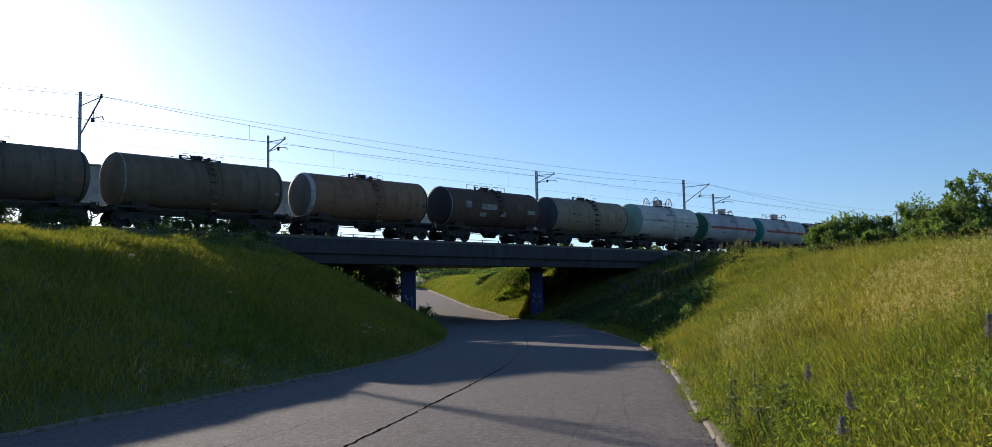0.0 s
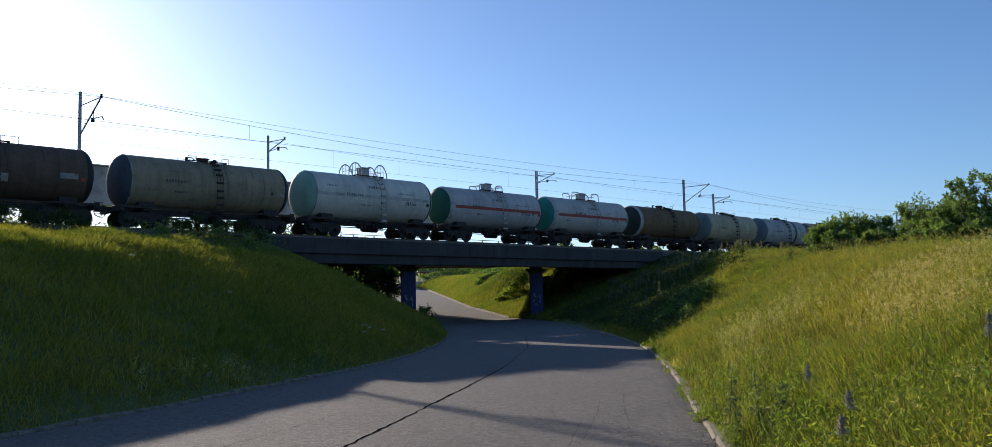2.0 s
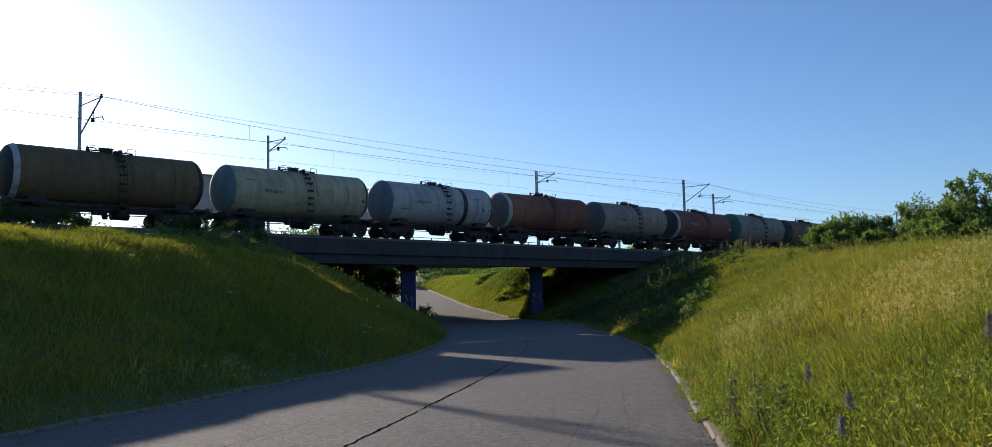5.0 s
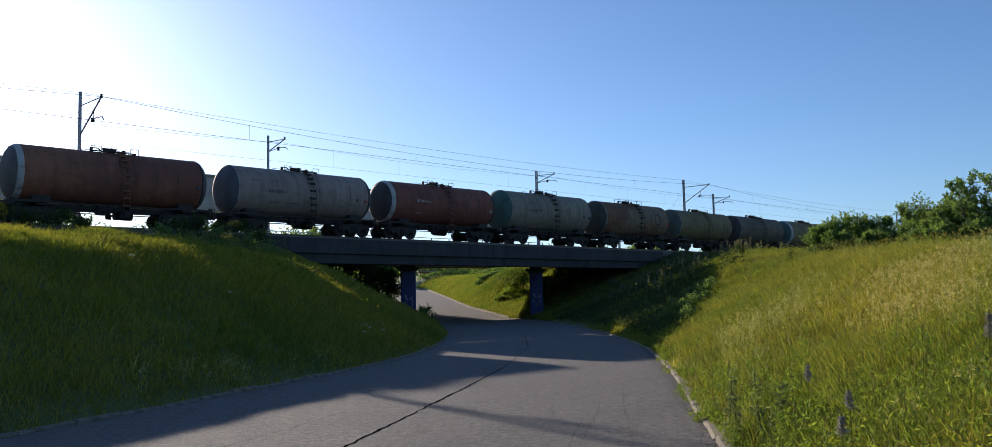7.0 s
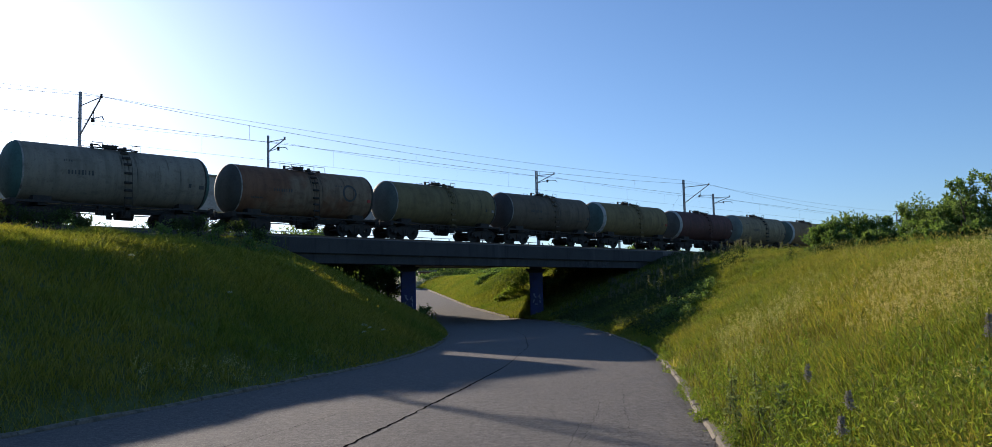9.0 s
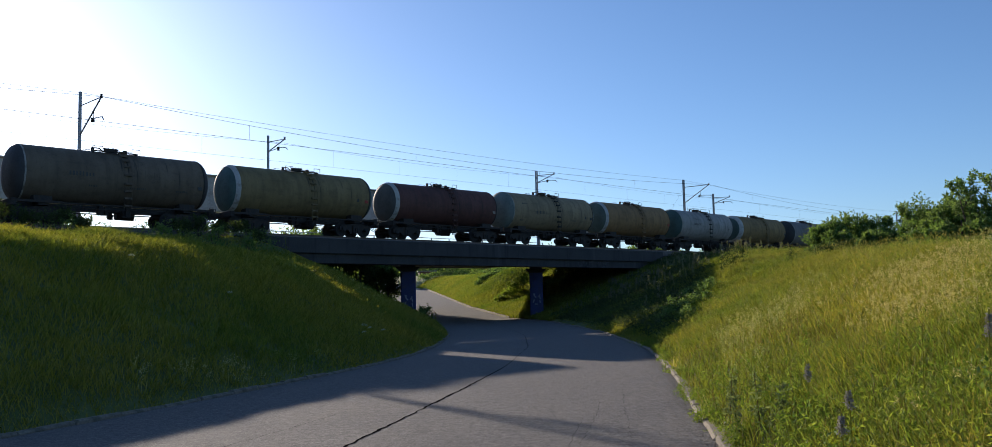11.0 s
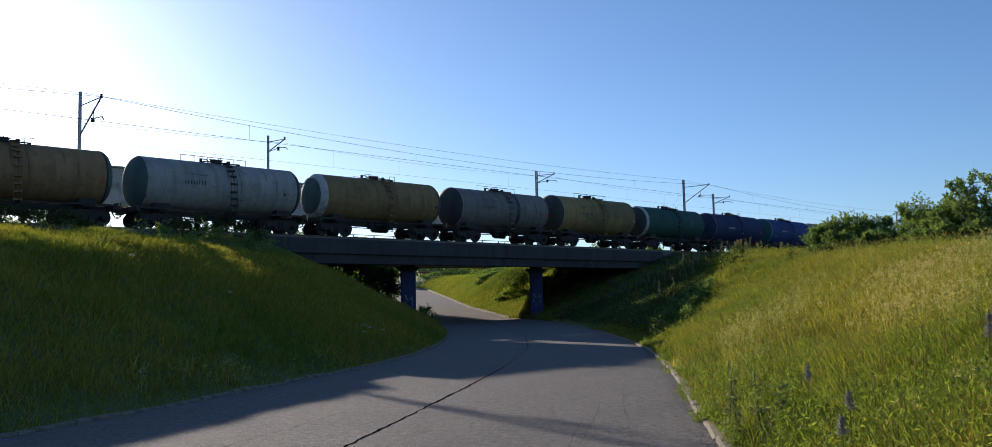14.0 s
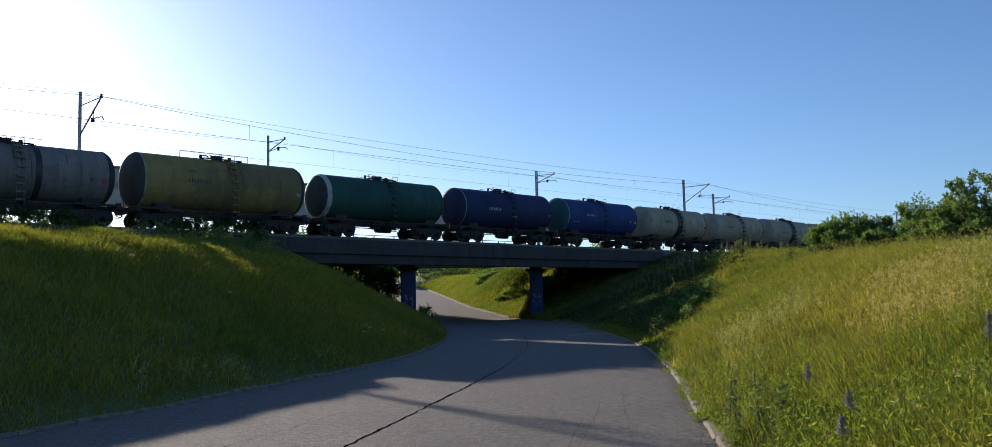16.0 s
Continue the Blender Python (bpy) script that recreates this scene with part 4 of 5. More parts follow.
kerb("kerb_left", edge_l, -6, 72, -1, "low grey concrete kerb, grass hanging over it")
kerb("kerb_right", edge_r, -6, 77, 1, "chipped sunlit concrete kerb with weeds in its joints", 0.055, 0.21)
kerb("kerb_far", edge_r, 78, 134, 1, "pale sunlit concrete kerb of the rising road", 0.18, 0.2)

M_GRIT = speckled("grit", (0.10, 0.088, 0.07), (0.26, 0.225, 0.18), 6, 30, 1.0, 0.004)


def grit(count, seed):
    """Small stones and dirt swept against the right kerb and strewn over the road."""
    rng = np.random.default_rng(seed)
    y = rng.uniform(5, 45, count)
    off = np.where(rng.uniform(0, 1, count) < 0.9, rng.exponential(0.12, count), rng.uniform(0, 6, count) ** 1.0)
    x = edge_r(y) - off
    r = rng.uniform(0.005, 0.016, count) * np.where(rng.uniform(0, 1, count) < 0.05, 1.8, 1.0)
    base = np.array([(1, 0, 0), (-0.5, 0.87, 0), (-0.5, -0.87, 0), (0, 0, 0.8)])
    a = rng.uniform(0, 6.28, count)
    rot = np.stack([np.cos(a), -np.sin(a), np.sin(a), np.cos(a)], -1).reshape(-1, 2, 2)
    co = base[None] * r[:, None, None]
    co[:, :, :2] = np.einsum("nij,nkj->nki", rot, co[:, :, :2])
    co += np.stack([x, y, road_z(y) + 0.001], -1)[:, None]
    k = np.arange(count)[:, None] * 4
    fc = np.concatenate([k + [0, 1, 3], k + [1, 2, 3], k + [2, 0, 3]], 1).reshape(-1, 3)
    tagged(new("grit", quads("grit", co.reshape(-1, 3), fc, M_GRIT, False)), "small stones and dirt along the kerb", "grit", kind="stuff")


grit(3600, 3)
M_CRACK = speckled("open_crack", (0.004, 0.004, 0.004), (0.012, 0.011, 0.010), 3, 30, 1.0, 0.002)
M_CRACK.node_tree.nodes["Principled BSDF"].inputs["Specular IOR Level"].default_value = 0.0


def crack(points, width, seed):
    rnd = random.Random(seed)
    co, fc = [], []
    for (x0, y0), (x1, y1) in zip(points, points[1:]):
        k = max(2, int(math.hypot(x1 - x0, y1 - y0) / 0.12))
        for i in range(k):
            t = i / k
            jx = rnd.gauss(0, 0.013)
            w = width * rnd.uniform(0.35, 1.3) / 2
            x, y = x0 + (x1 - x0) * t + jx, y0 + (y1 - y0) * t
            z = float(road_z(np.float64(y))) + 0.004
            co += [(x - w, y, z), (x + w, y, z)]
    n = len(co) // 2
    fc = np.array([(2 * i, 2 * i + 1, 2 * i + 3, 2 * i + 2) for i in range(n - 1)])
    ob = new("road_crack", quads("road_crack", np.array(co), fc, M_CRACK, False))
    return tagged(ob, "dark jagged crack along the asphalt", "crack", kind="structure")


crack([(-2.9, 4.5), (-1.77, 10.15), (-1.23, 13.26), (-0.6, 17.0), (0.17, 22.0)], 0.046, 1)
crack([(0.17, 22.0), (1.01, 30.7), (1.21, 40.7), (0.6, 52)], 0.018, 5)
crack([(0.82, 9.6), (1.05, 10.9), (1.33, 12.4), (1.58, 14.1)], 0.005, 2)
crack([(0.70, 9.6), (1.02, 11.5), (1.12, 12.3)], 0.004, 3)
crack([(1.50, 10.3), (1.84, 13.3), (2.36, 17.2)], 0.004, 6)
crack([(-3.6, 9.0), (-2.7, 12.0), (-2.3, 13.5)], 0.008, 4)

# ---- grass ----
RNG = np.random.default_rng(7)


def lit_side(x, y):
    """Clear of the train's long shadow on the bank; pale growth is kept here to brighten it."""
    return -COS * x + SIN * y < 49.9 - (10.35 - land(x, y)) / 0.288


def blades(x, y, h, w, lean, material, name, label, head=None):
    """Curved blades at the given feet: three triangles each."""
    n = len(x)
    z = land(x, y) - 0.03
    a, b = RNG.uniform(0, 2 * np.pi, n), RNG.uniform(0, 2 * np.pi, n)
    dx, dy = np.cos(a) * w / 2, np.sin(a) * w / 2
    lx, ly = np.cos(b) * lean * h, np.sin(b) * lean * h
    co = np.empty((n, 5, 3))
    co[:, 0] = np.stack([x - dx, y - dy, z], -1)
    co[:, 1] = np.stack([x + dx, y + dy, z], -1)
    co[:, 2] = np.stack([x + dx * 0.8 + lx * 0.3, y + dy * 0.8 + ly * 0.3, z + h * 0.55], -1)
    co[:, 3] = np.stack([x - dx * 0.8 + lx * 0.3, y - dy * 0.8 + ly * 0.3, z + h * 0.55], -1)
    co[:, 4] = np.stack([x + lx, y + ly, z + h * (1 - 0.35 * lean)], -1)
    k = np.arange(n)[:, None] * 5
    fc = np.concatenate([k + [0, 1, 2], k + [0, 2, 3], k + [3, 2, 4]], 1).reshape(-1, 3)
    ob = new(name, quads(name, co.reshape(-1, 3), fc, material, False))
    return tagged(ob, label, "grass", kind="stuff")


def seed_heads(x, y, h, size, material, name, label):
    """Thin stalks with a loose spindle-shaped head."""
    n = len(x)
    z = land(x, y)
    b = RNG.uniform(0, 2 * np.pi, n)
    lean = RNG.uniform(0.05, 0.3, n)
    lx, ly = np.cos(b) * lean * h, np.sin(b) * lean * h
    a = RNG.uniform(0, np.pi, n)
    cx, cy = np.cos(a), np.sin(a)
    co = np.empty((n, 9, 3))
    w = size * 0.07
    co[:, 0] = np.stack([x - cx * w, y - cy * w, z], -1)
    co[:, 1] = np.stack([x + cx * w, y + cy * w, z], -1)
    top = np.stack([x + lx, y + ly, z + h], -1)
    co[:, 2] = top
    tilt = np.stack([lx * 0.5, ly * 0.5, h * 0.15], -1)
    tip = top + tilt * (size / np.maximum(np.linalg.norm(tilt, axis=1), 1e-3))[:, None]
    mid = (top + tip) / 2
    wd = np.stack([cx, cy, 0 * cx], -1) * (size * 0.16)[:, None]
    wd2 = np.stack([-cy, cx, 0 * cx], -1) * (size * 0.16)[:, None]
    co[:, 3], co[:, 4], co[:, 5], co[:, 6], co[:, 7], co[:, 8] = tip, mid + wd, mid - wd, mid + wd2, mid - wd2, top
    k = np.arange(n)[:, None] * 9
    fc = np.concatenate([k + [0, 1, 2], k + [8, 4, 3], k + [8, 3, 5], k + [8, 6, 3], k + [8, 3, 7]], 1).reshape(-1, 3)
    ob = new(name, quads(name, co.reshape(-1, 3), fc, material, False))
    return tagged(ob, label, "grass", kind="stuff")


def scatter(count, side, y0, y1, reach, power=1.0, near=-0.13):
    """Feet on a bank: distance from the kerb up to reach, denser towards the eye."""
    u = RNG.uniform(0, 1, count) ** power
    y = y0 + (y1 - y0) * u
    d = near + (reach - near) * RNG.uniform(0, 1, count)
    x = edge_r(y) + 0.15 + d if side > 0 else edge_l(y) - 0.15 - d
    return x, y, d


def meadow(side, count, y0, y1, reach, power, label, tall, dry=15):
    x, y, d = scatter(count, side, y0, y1, reach, power)
    dist = np.hypot(x, y)
    clump = np.sin(x * 1.7 + 2 * np.sin(y * 0.9)) * np.sin(y * 1.3 + 1.5 * np.sin(x * 0.6))
    n_ = -COS * x + SIN * y
    keep = np.clip((45.8 - n_) / 3, 0.25, 1) * (n_ < 46.3) + 0.02
    # right bank: shorter grass where dark leaves deepen the train's shadow
    keep = keep * (1 - 0.72 * np.clip((n_ - 26) / 5, 0, 1)) if side > 0 else keep
    fine = np.sin(x * 6.1 + 2 * np.sin(y * 2.3)) * np.sin(y * 5.3 + 2 * np.sin(x * 2.9))
    h = keep * (0.22 + 0.15 * RNG.uniform(0, 1, count) + 0.08 * clump + 0.09 * fine) * tall * np.clip(0.45 + d / 1.2, 0.4, 1)
    w = np.clip(dist * 0.0008, 0.007, 0.03) * RNG.uniform(0.7, 1.4, count)
    blades(x, y, h, w, RNG.uniform(0.4, 1.5, count), M_GRASS, "bank_grass", label)
    m = count // dry
    x, y, d = scatter(m, side, y0, y1, reach, power)
    # right bank: straw colour only outside the train's shadow, adding to the sunlight
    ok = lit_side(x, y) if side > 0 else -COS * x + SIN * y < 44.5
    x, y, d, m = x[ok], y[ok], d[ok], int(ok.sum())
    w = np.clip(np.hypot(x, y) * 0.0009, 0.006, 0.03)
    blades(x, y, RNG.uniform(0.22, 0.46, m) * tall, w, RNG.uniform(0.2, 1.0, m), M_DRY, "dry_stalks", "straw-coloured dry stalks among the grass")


meadow(1, 300000, 4.5, 66, 14, 1.6, "sunlit yellow-green meadow grass on the bank", 1.0, 32)
meadow(-1, 260000, 7, 66, 14, 1.3, "long shaded meadow grass on the bank", 0.95, 1500)
x, y, d = scatter(9000, 1, 5, 60, 9, 1.5, 0.6)
# no pale heads inside the train's shadow, so the sunlit part looks brighter
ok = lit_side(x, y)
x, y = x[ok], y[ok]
seed_heads(x, y, RNG.uniform(0.25, 0.55, len(x)), np.clip(np.hypot(x, y) * 0.0024, 0.04, 0.08), M_HAY, "seed_heads", "pale feathery seed heads set only outside the train's shadow, brightening the sunlit grass")
x, y, d = scatter(700, -1, 9, 40, 7, 1.3, 0.8)
seed_heads(x, y, RNG.uniform(0.25, 0.45, 700), np.clip(np.hypot(x, y) * 0.003, 0.05, 0.10), M_GRASS, "seed_heads", "grey-green seed heads over the shaded grass")
def forbs(side, count, y0, y1, power, label, size=0.04):
    """Small broad leaves of clover and herbs between the blades."""
    x, y, d = scatter(count, side, y0, y1, 12, power, 0.05)
    ok = (np.sin(x * 1.1 + 1.7 * np.sin(y * 0.8)) + 0.6 * np.sin(y * 0.9 + x * 0.4) + RNG.normal(0, 0.6, count) > -0.2) & (np.abs(-COS * x + SIN * y - 57) > 12)
    x, y = x[ok], y[ok]
    c = np.stack([x, y, land(x, y) + RNG.uniform(0.05, 0.40 if side > 0 else 0.2, len(x))], -1)
    co, fc = leaf_cloud(c, np.full(len(c), 0.05), len(c), size, RNG, 0.13)
    tagged(new("meadow_herbs", quads("meadow_herbs", co, fc, M_HERB, False)), label, "herbs", kind="stuff")


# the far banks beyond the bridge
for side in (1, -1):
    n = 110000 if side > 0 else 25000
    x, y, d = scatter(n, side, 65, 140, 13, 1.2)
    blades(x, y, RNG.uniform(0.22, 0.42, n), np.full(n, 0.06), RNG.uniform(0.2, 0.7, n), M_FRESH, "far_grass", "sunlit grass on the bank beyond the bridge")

# fresh green growth low on the sunny bank, in drifts
def green_drift(x, y):
    """Where the young growth stands thick: low by the kerb and in patches up the bank."""
    return np.sin(x * 0.9 + 0.5) * np.sin(y * 0.55 + 0.8 * np.sin(x)) + 0.12 * (9 - y) + 0.9 * np.exp(-((x - 5.2) ** 2 + (y - 9.0) ** 2) / 3.0)


n = 70000
x, y, d = scatter(n, 1, 4.5, 15, 7, 1.3, 0.2)
ok = green_drift(x, y) + RNG.normal(0, 0.3, n) > 0.1
x, y, n = x[ok], y[ok], int(ok.sum())
blades(x, y, RNG.uniform(0.2, 0.44, n), RNG.uniform(0.006, 0.015, n), RNG.uniform(0.3, 1.3, n), M_HERB, "fresh_grass", "fresh green grass low on the sunny bank")


def tufts(count, y0, y1, reach, power, blades_each, material, label, side=1, big=1.0):
    """Grass in tussocks: blades fanning out from one foot."""
    cx, cy, d = scatter(count, side, y0, y1, reach, power, 0.1)
    # sunny side: light tussocks stop at the edge of the train's shadow
    ok = lit_side(cx, cy) if side > 0 else cx < 99
    cx, cy = cx[ok], cy[ok]
    k = len(cx) * blades_each
    spread = np.clip(np.hypot(cx, cy) * 0.004, 0.03, 0.12)
    x = np.repeat(cx, blades_each) + RNG.normal(0, 1, k) * np.repeat(spread, blades_each)
    y = np.repeat(cy, blades_each) + RNG.normal(0, 1, k) * np.repeat(spread, blades_each)
    h = np.repeat(RNG.uniform(0.26, 0.52, len(cx)), blades_each) * RNG.uniform(0.6, 1.1, k) * big
    w = np.clip(np.hypot(x, y) * 0.0011, 0.008, 0.035) * RNG.uniform(0.7, 1.3, k)
    blades(x, y, h, w, RNG.uniform(0.3, 1.5, k), material, "grass_tussocks", label)


tufts(5200, 4.8, 58, 12, 1.5, 11, M_GRASS, "tussocks of yellow-green grass on the sunny bank")
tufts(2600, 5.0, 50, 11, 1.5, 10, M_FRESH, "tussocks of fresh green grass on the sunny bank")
tufts(1500, 8, 45, 10, 1.3, 9, M_GRASS, "tussocks of long grass on the shaded bank", -1, 0.75)


def panicles(x, y, h, size, material, label):
    """Open grass panicles: a thin stalk and a loose nodding head of many spikelets."""
    n, k = len(x), 15
    z = land(x, y)
    a, lean = RNG.uniform(0, 2 * np.pi, n), RNG.uniform(0.1, 0.45, n)
    top = np.stack([x + np.cos(a) * lean * h, y + np.sin(a) * lean * h, z + h], -1)
    t = RNG.uniform(-0.2, 1, (n, k))
    axis = np.stack([np.cos(a) * 0.6, np.sin(a) * 0.6, np.full(n, 0.7)], -1) * size[:, None]
    c = top[:, None] + axis[:, None] * t[..., None] + RNG.normal(0, 0.22, (n, k, 3)) * (size[:, None] * (1.05 - 0.7 * np.clip(t, 0, 1)))[..., None]
    co, fc = leaf_cloud(c.reshape(-1, 3), np.full(n * k, 0.004), n * k, float(np.mean(size)) * 0.30, RNG, 0.2)
    tagged(new("grass_panicles", quads("grass_panicles", co, fc, material, False)), label, "grass", kind="stuff")
    w = np.clip(np.hypot(x, y) * 0.0004, 0.003, 0.01)
    blades(x, y, h * 1.02, w, lean, material, "grass_stalks", "thin straw-coloured stalks under the seed heads")


# ---- shrubs and trees ----


def leaf_cloud(centres, radii, count, size, rng, slim=0.26):
    """Folded leaves gathered round clump centres, two triangles each."""
    k = rng.integers(0, len(centres), count)
    v = rng.normal(0, 1, (count, 3))
    v /= np.linalg.norm(v, axis=1)[:, None]
    p = centres[k] + v * (radii[k] * rng.uniform(0.1, 1.0, count) ** 0.5)[:, None]
    d = v + rng.normal(0, 0.7, (count, 3)) - [0, 0, 0.25]
    d /= np.linalg.norm(d, axis=1)[:, None]
    s = np.cross(d, rng.normal(0, 1, (count, 3)))
    s /= np.linalg.norm(s, axis=1)[:, None]
    up = np.cross(s, d)
    L = (size * rng.uniform(0.6, 1.35, count))[:, None]
    co = np.stack([p, p + d * L * 0.5 + s * L * slim + up * L * 0.1, p + d * L, p + d * L * 0.5 - s * L * slim + up * L * 0.1], 1)
    i = np.arange(count)[:, None] * 4
    return co.reshape(-1, 3), np.concatenate([i + [0, 1, 2], i + [0, 2, 3]], 1).reshape(-1, 3)


def shrub(x, y, height, radius, leaves, size, seed, name, label, category, stems=5, sink=0.1, clumps=26, base_h=0.12, material=None):
    rng = np.random.default_rng(seed)
    z = float(land(np.float64(x), np.float64(y)))
    root = tagged(empty(name, pose(x, y, z - sink)), label, category)
    bm = bmn()
    tips = []
    for k in range(stems):
        a = 2 * math.pi * k / stems + rng.uniform(-0.4, 0.4)
        r = radius * rng.uniform(0.2, 0.75)
        top = Vector((math.cos(a) * r, math.sin(a) * r, height * rng.uniform(0.65, 0.97)))
        knee = Vector((top.x * 0.3 + rng.normal(0, 0.04), top.y * 0.3 + rng.normal(0, 0.04), top.z * 0.45))
        w = 0.012 * height + 0.008
        rod(bm, (math.cos(a) * 0.05, math.sin(a) * 0.05, -0.1), knee, w, 6, w * 0.7)
        rod(bm, knee, top, w * 0.7, 5, w * 0.2)
        for _ in range(4):
            t = rng.uniform(0.1, 0.9)
            p = knee.lerp(top, t)
            q = p + Vector((rng.normal(0, 0.3) * radius, rng.normal(0, 0.3) * radius, rng.uniform(0.05, 0.25) * height))
            rod(bm, p, q, w * 0.35, 4, w * 0.12)
            tips.append(q)
        tips.append(top)
    part("trunk", bm, M_WOOD, root)
    cs = []
    for k in range(clumps):
        f = rng.uniform(0, 1)
        h = height * (base_h + (0.93 - base_h) * f)
        rr = radius * math.sqrt(max(0.05, 1 - (2.0 * (f - 0.38)) ** 2 * 0.55)) * rng.uniform(0.25, 1.0)
        a = rng.uniform(0, 2 * math.pi)
        cs.append((math.cos(a) * rr, math.sin(a) * rr, h))
    for _ in range(9):
        f, a, rr = rng.uniform(0.35, 0.9), rng.uniform(0, 2 * math.pi), radius * rng.uniform(0.3, 0.95)
        p = np.array((math.cos(a) * rr * (1.15 - f * 0.6), math.sin(a) * rr * (1.15 - f * 0.6), height * f))
        d = np.array((math.cos(a) * 0.5, math.sin(a) * 0.5, 0.8)) * height * rng.uniform(0.10, 0.2)
        cs += [tuple(p + d * t) for t in (0.3, 0.6, 0.85, 1.05)]
    cs = np.array(cs + [tuple(t) for t in tips])
    rad = rng.uniform(0.08, 0.40, len(cs)) * min(radius, height * 0.6)
    rad[clumps:clumps + 36] *= 0.45
    co, fc = leaf_cloud(cs, rad, leaves, size, rng)
    fol = new("foliage", quads("foliage", co, fc, material or M_LEAF, False))
    fol.parent = root
    return root


for i, (x, y, h, r) in enumerate(((15.35, 42.0, 1.6, 0.8), (16.1, 41.5, 1.85, 1.0), (17.3, 42.2, 1.9, 1.05), (18.4, 41.8, 1.8, 1.0), (19.3, 40.5, 1.9, 0.9))):
    shrub(x, y, h, r, 3800, 0.12, 20 + i, "hedge_shrub", "dense leafy green shrub on top of the bank", "shrub")
for i, (x, y, h, r) in enumerate(((17.75, 37.0, 2.1, 1.0), (18.4, 37.6, 2.4, 1.1), (19.6, 37.2, 2.6, 1.1), (17.9, 35.2, 2.25, 0.9), (18.7, 35.4, 2.5, 0.9))):
    shrub(x, y, h, r, 4200, 0.11, 40 + i, "shrub", "tall bright green shrub with loose twigs", "shrub", 6)
for i, (x, y, h, r) in enumerate(((18.05, 33.8, 3.25, 0.75), (19.2, 33.6, 3.15, 0.8), (20.6, 34.2, 3.4, 1.0), (18.9, 34.4, 1.9, 1.0))):
    shrub(x, y, h, r, 3600, 0.105, 50 + i, "young_tree", "slender young tree with backlit green leaves", "tree", 4, clumps=20)
for i, (x, y, h, r) in enumerate(((15.8, 40.6, 1.2, 0.8), (17.6, 40.0, 1.3, 0.9), (18.9, 36.2, 1.5, 1.0), (17.3, 35.6, 1.2, 0.8), (16.6, 38.8, 1.2, 0.8), (18.2, 33.0, 1.5, 0.8), (19.3, 32.9, 1.6, 0.8), (17.2, 34.0, 1.3, 0.7))):
    shrub(x, y, h, r, 2300, 0.135, 60 + i, "low_shrub", "low dense green bush at the foot of taller shrubs", "shrub", 5)
for i, (x, y, h, r) in enumerate(((-15.6, 41.5, 2.0, 0.4), (-13.6, 42.5, 2.1, 0.45), (-12.1, 43.0, 1.6, 0.4), (-17.5, 40.5, 1.2, 0.5), (-19.5, 38.5, 1.0, 0.5), (-22, 36, 1.1, 0.5))):
    shrub(x, y, h, r, 700, 0.11, 70 + i, "sapling", "thin backlit sapling on the bank's edge", "tree", 3, clumps=8)
for i, (x, y, h, r) in enumerate(((-9.3, 75.5, 3.4, 1.2), (-10.4, 77, 3.8, 1.6), (-12.0, 76.5, 3.8, 1.7), (-13.6, 78, 4.0, 1.8), (-15.2, 77, 3.6, 1.8))):
    shrub(x, y, h, r, 4200, 0.2, 115 + i, "roadside_tree", "dark leafy tree beside the bridge abutment", "tree", 5)
for i, (x, y, h, r) in enumerate(((-11.5, 84, 4.2, 1.9), (-14.0, 88, 4.6, 2.2), (-17.0, 86, 4.4, 2.2), (-12.6, 93, 4.0, 2.0), (-20, 90, 4.8, 2.4))):
    shrub(x, y, h, r, 3500, 0.26, 80 + i, "roadside_tree", "dark leafy tree beyond the bridge", "tree", 4)
# brighter herb leaves stand in for sunlight on these shaded shrubs
for i, (x, y, h, r) in enumerate(((0.3, 89.4, 0.8, 0.7), (1.0, 89.2, 1.1, 0.8), (1.8, 89.6, 1.4, 0.8), (2.6, 90.0, 1.8, 0.8), (1.6, 91.5, 1.2, 0.8), (3.1, 91.2, 1.9, 0.8))):
    shrub(x, y, h, r, 520, 0.19, 95 + i, "roadside_shrub", "green shrub at the foot of the far bank, leaves brightened to look sunlit", "shrub", 4, material=M_HERB)
for i, (x, y, h, r) in enumerate(((-2.2, 104.5, 0.6, 0.6), (-1.7, 105.2, 0.7, 0.7), (-1.2, 105.8, 0.7, 0.8), (-0.7, 106.6, 0.7, 0.7), (-0.1, 108.2, 0.6, 0.7), (-11.4, 140.5, 1.1, 1.2), (-10.5, 140, 1.2, 1.3), (-9.5, 139.5, 1.1, 1.2), (-12.2, 146, 0.9, 1.2))):
    shrub(x, y, h, r, 420, 0.2, 105 + i, "roadside_shrub", "low green shrub on the far bank", "shrub", 4)

# trees hidden from view, added only to cast shade on the far road
for i, (x, y, h, r) in enumerate(((-21.0, 150.0, 5.2, 1.8), (-24.0, 160.0, 6.0, 2.2), (-27.0, 169.0, 6.0, 2.2))):
    shrub(x, y, h, r, 2600, 0.3, 160 + i, "roadside_tree", "unseen leafy tree added to throw shade over the far road", "tree", 4)
shrub(-5.15, 61.6, 0.95, 0.65, 1100, 0.11, 165, "low_shrub", "low leafy bush beside the pier", "shrub", 5)

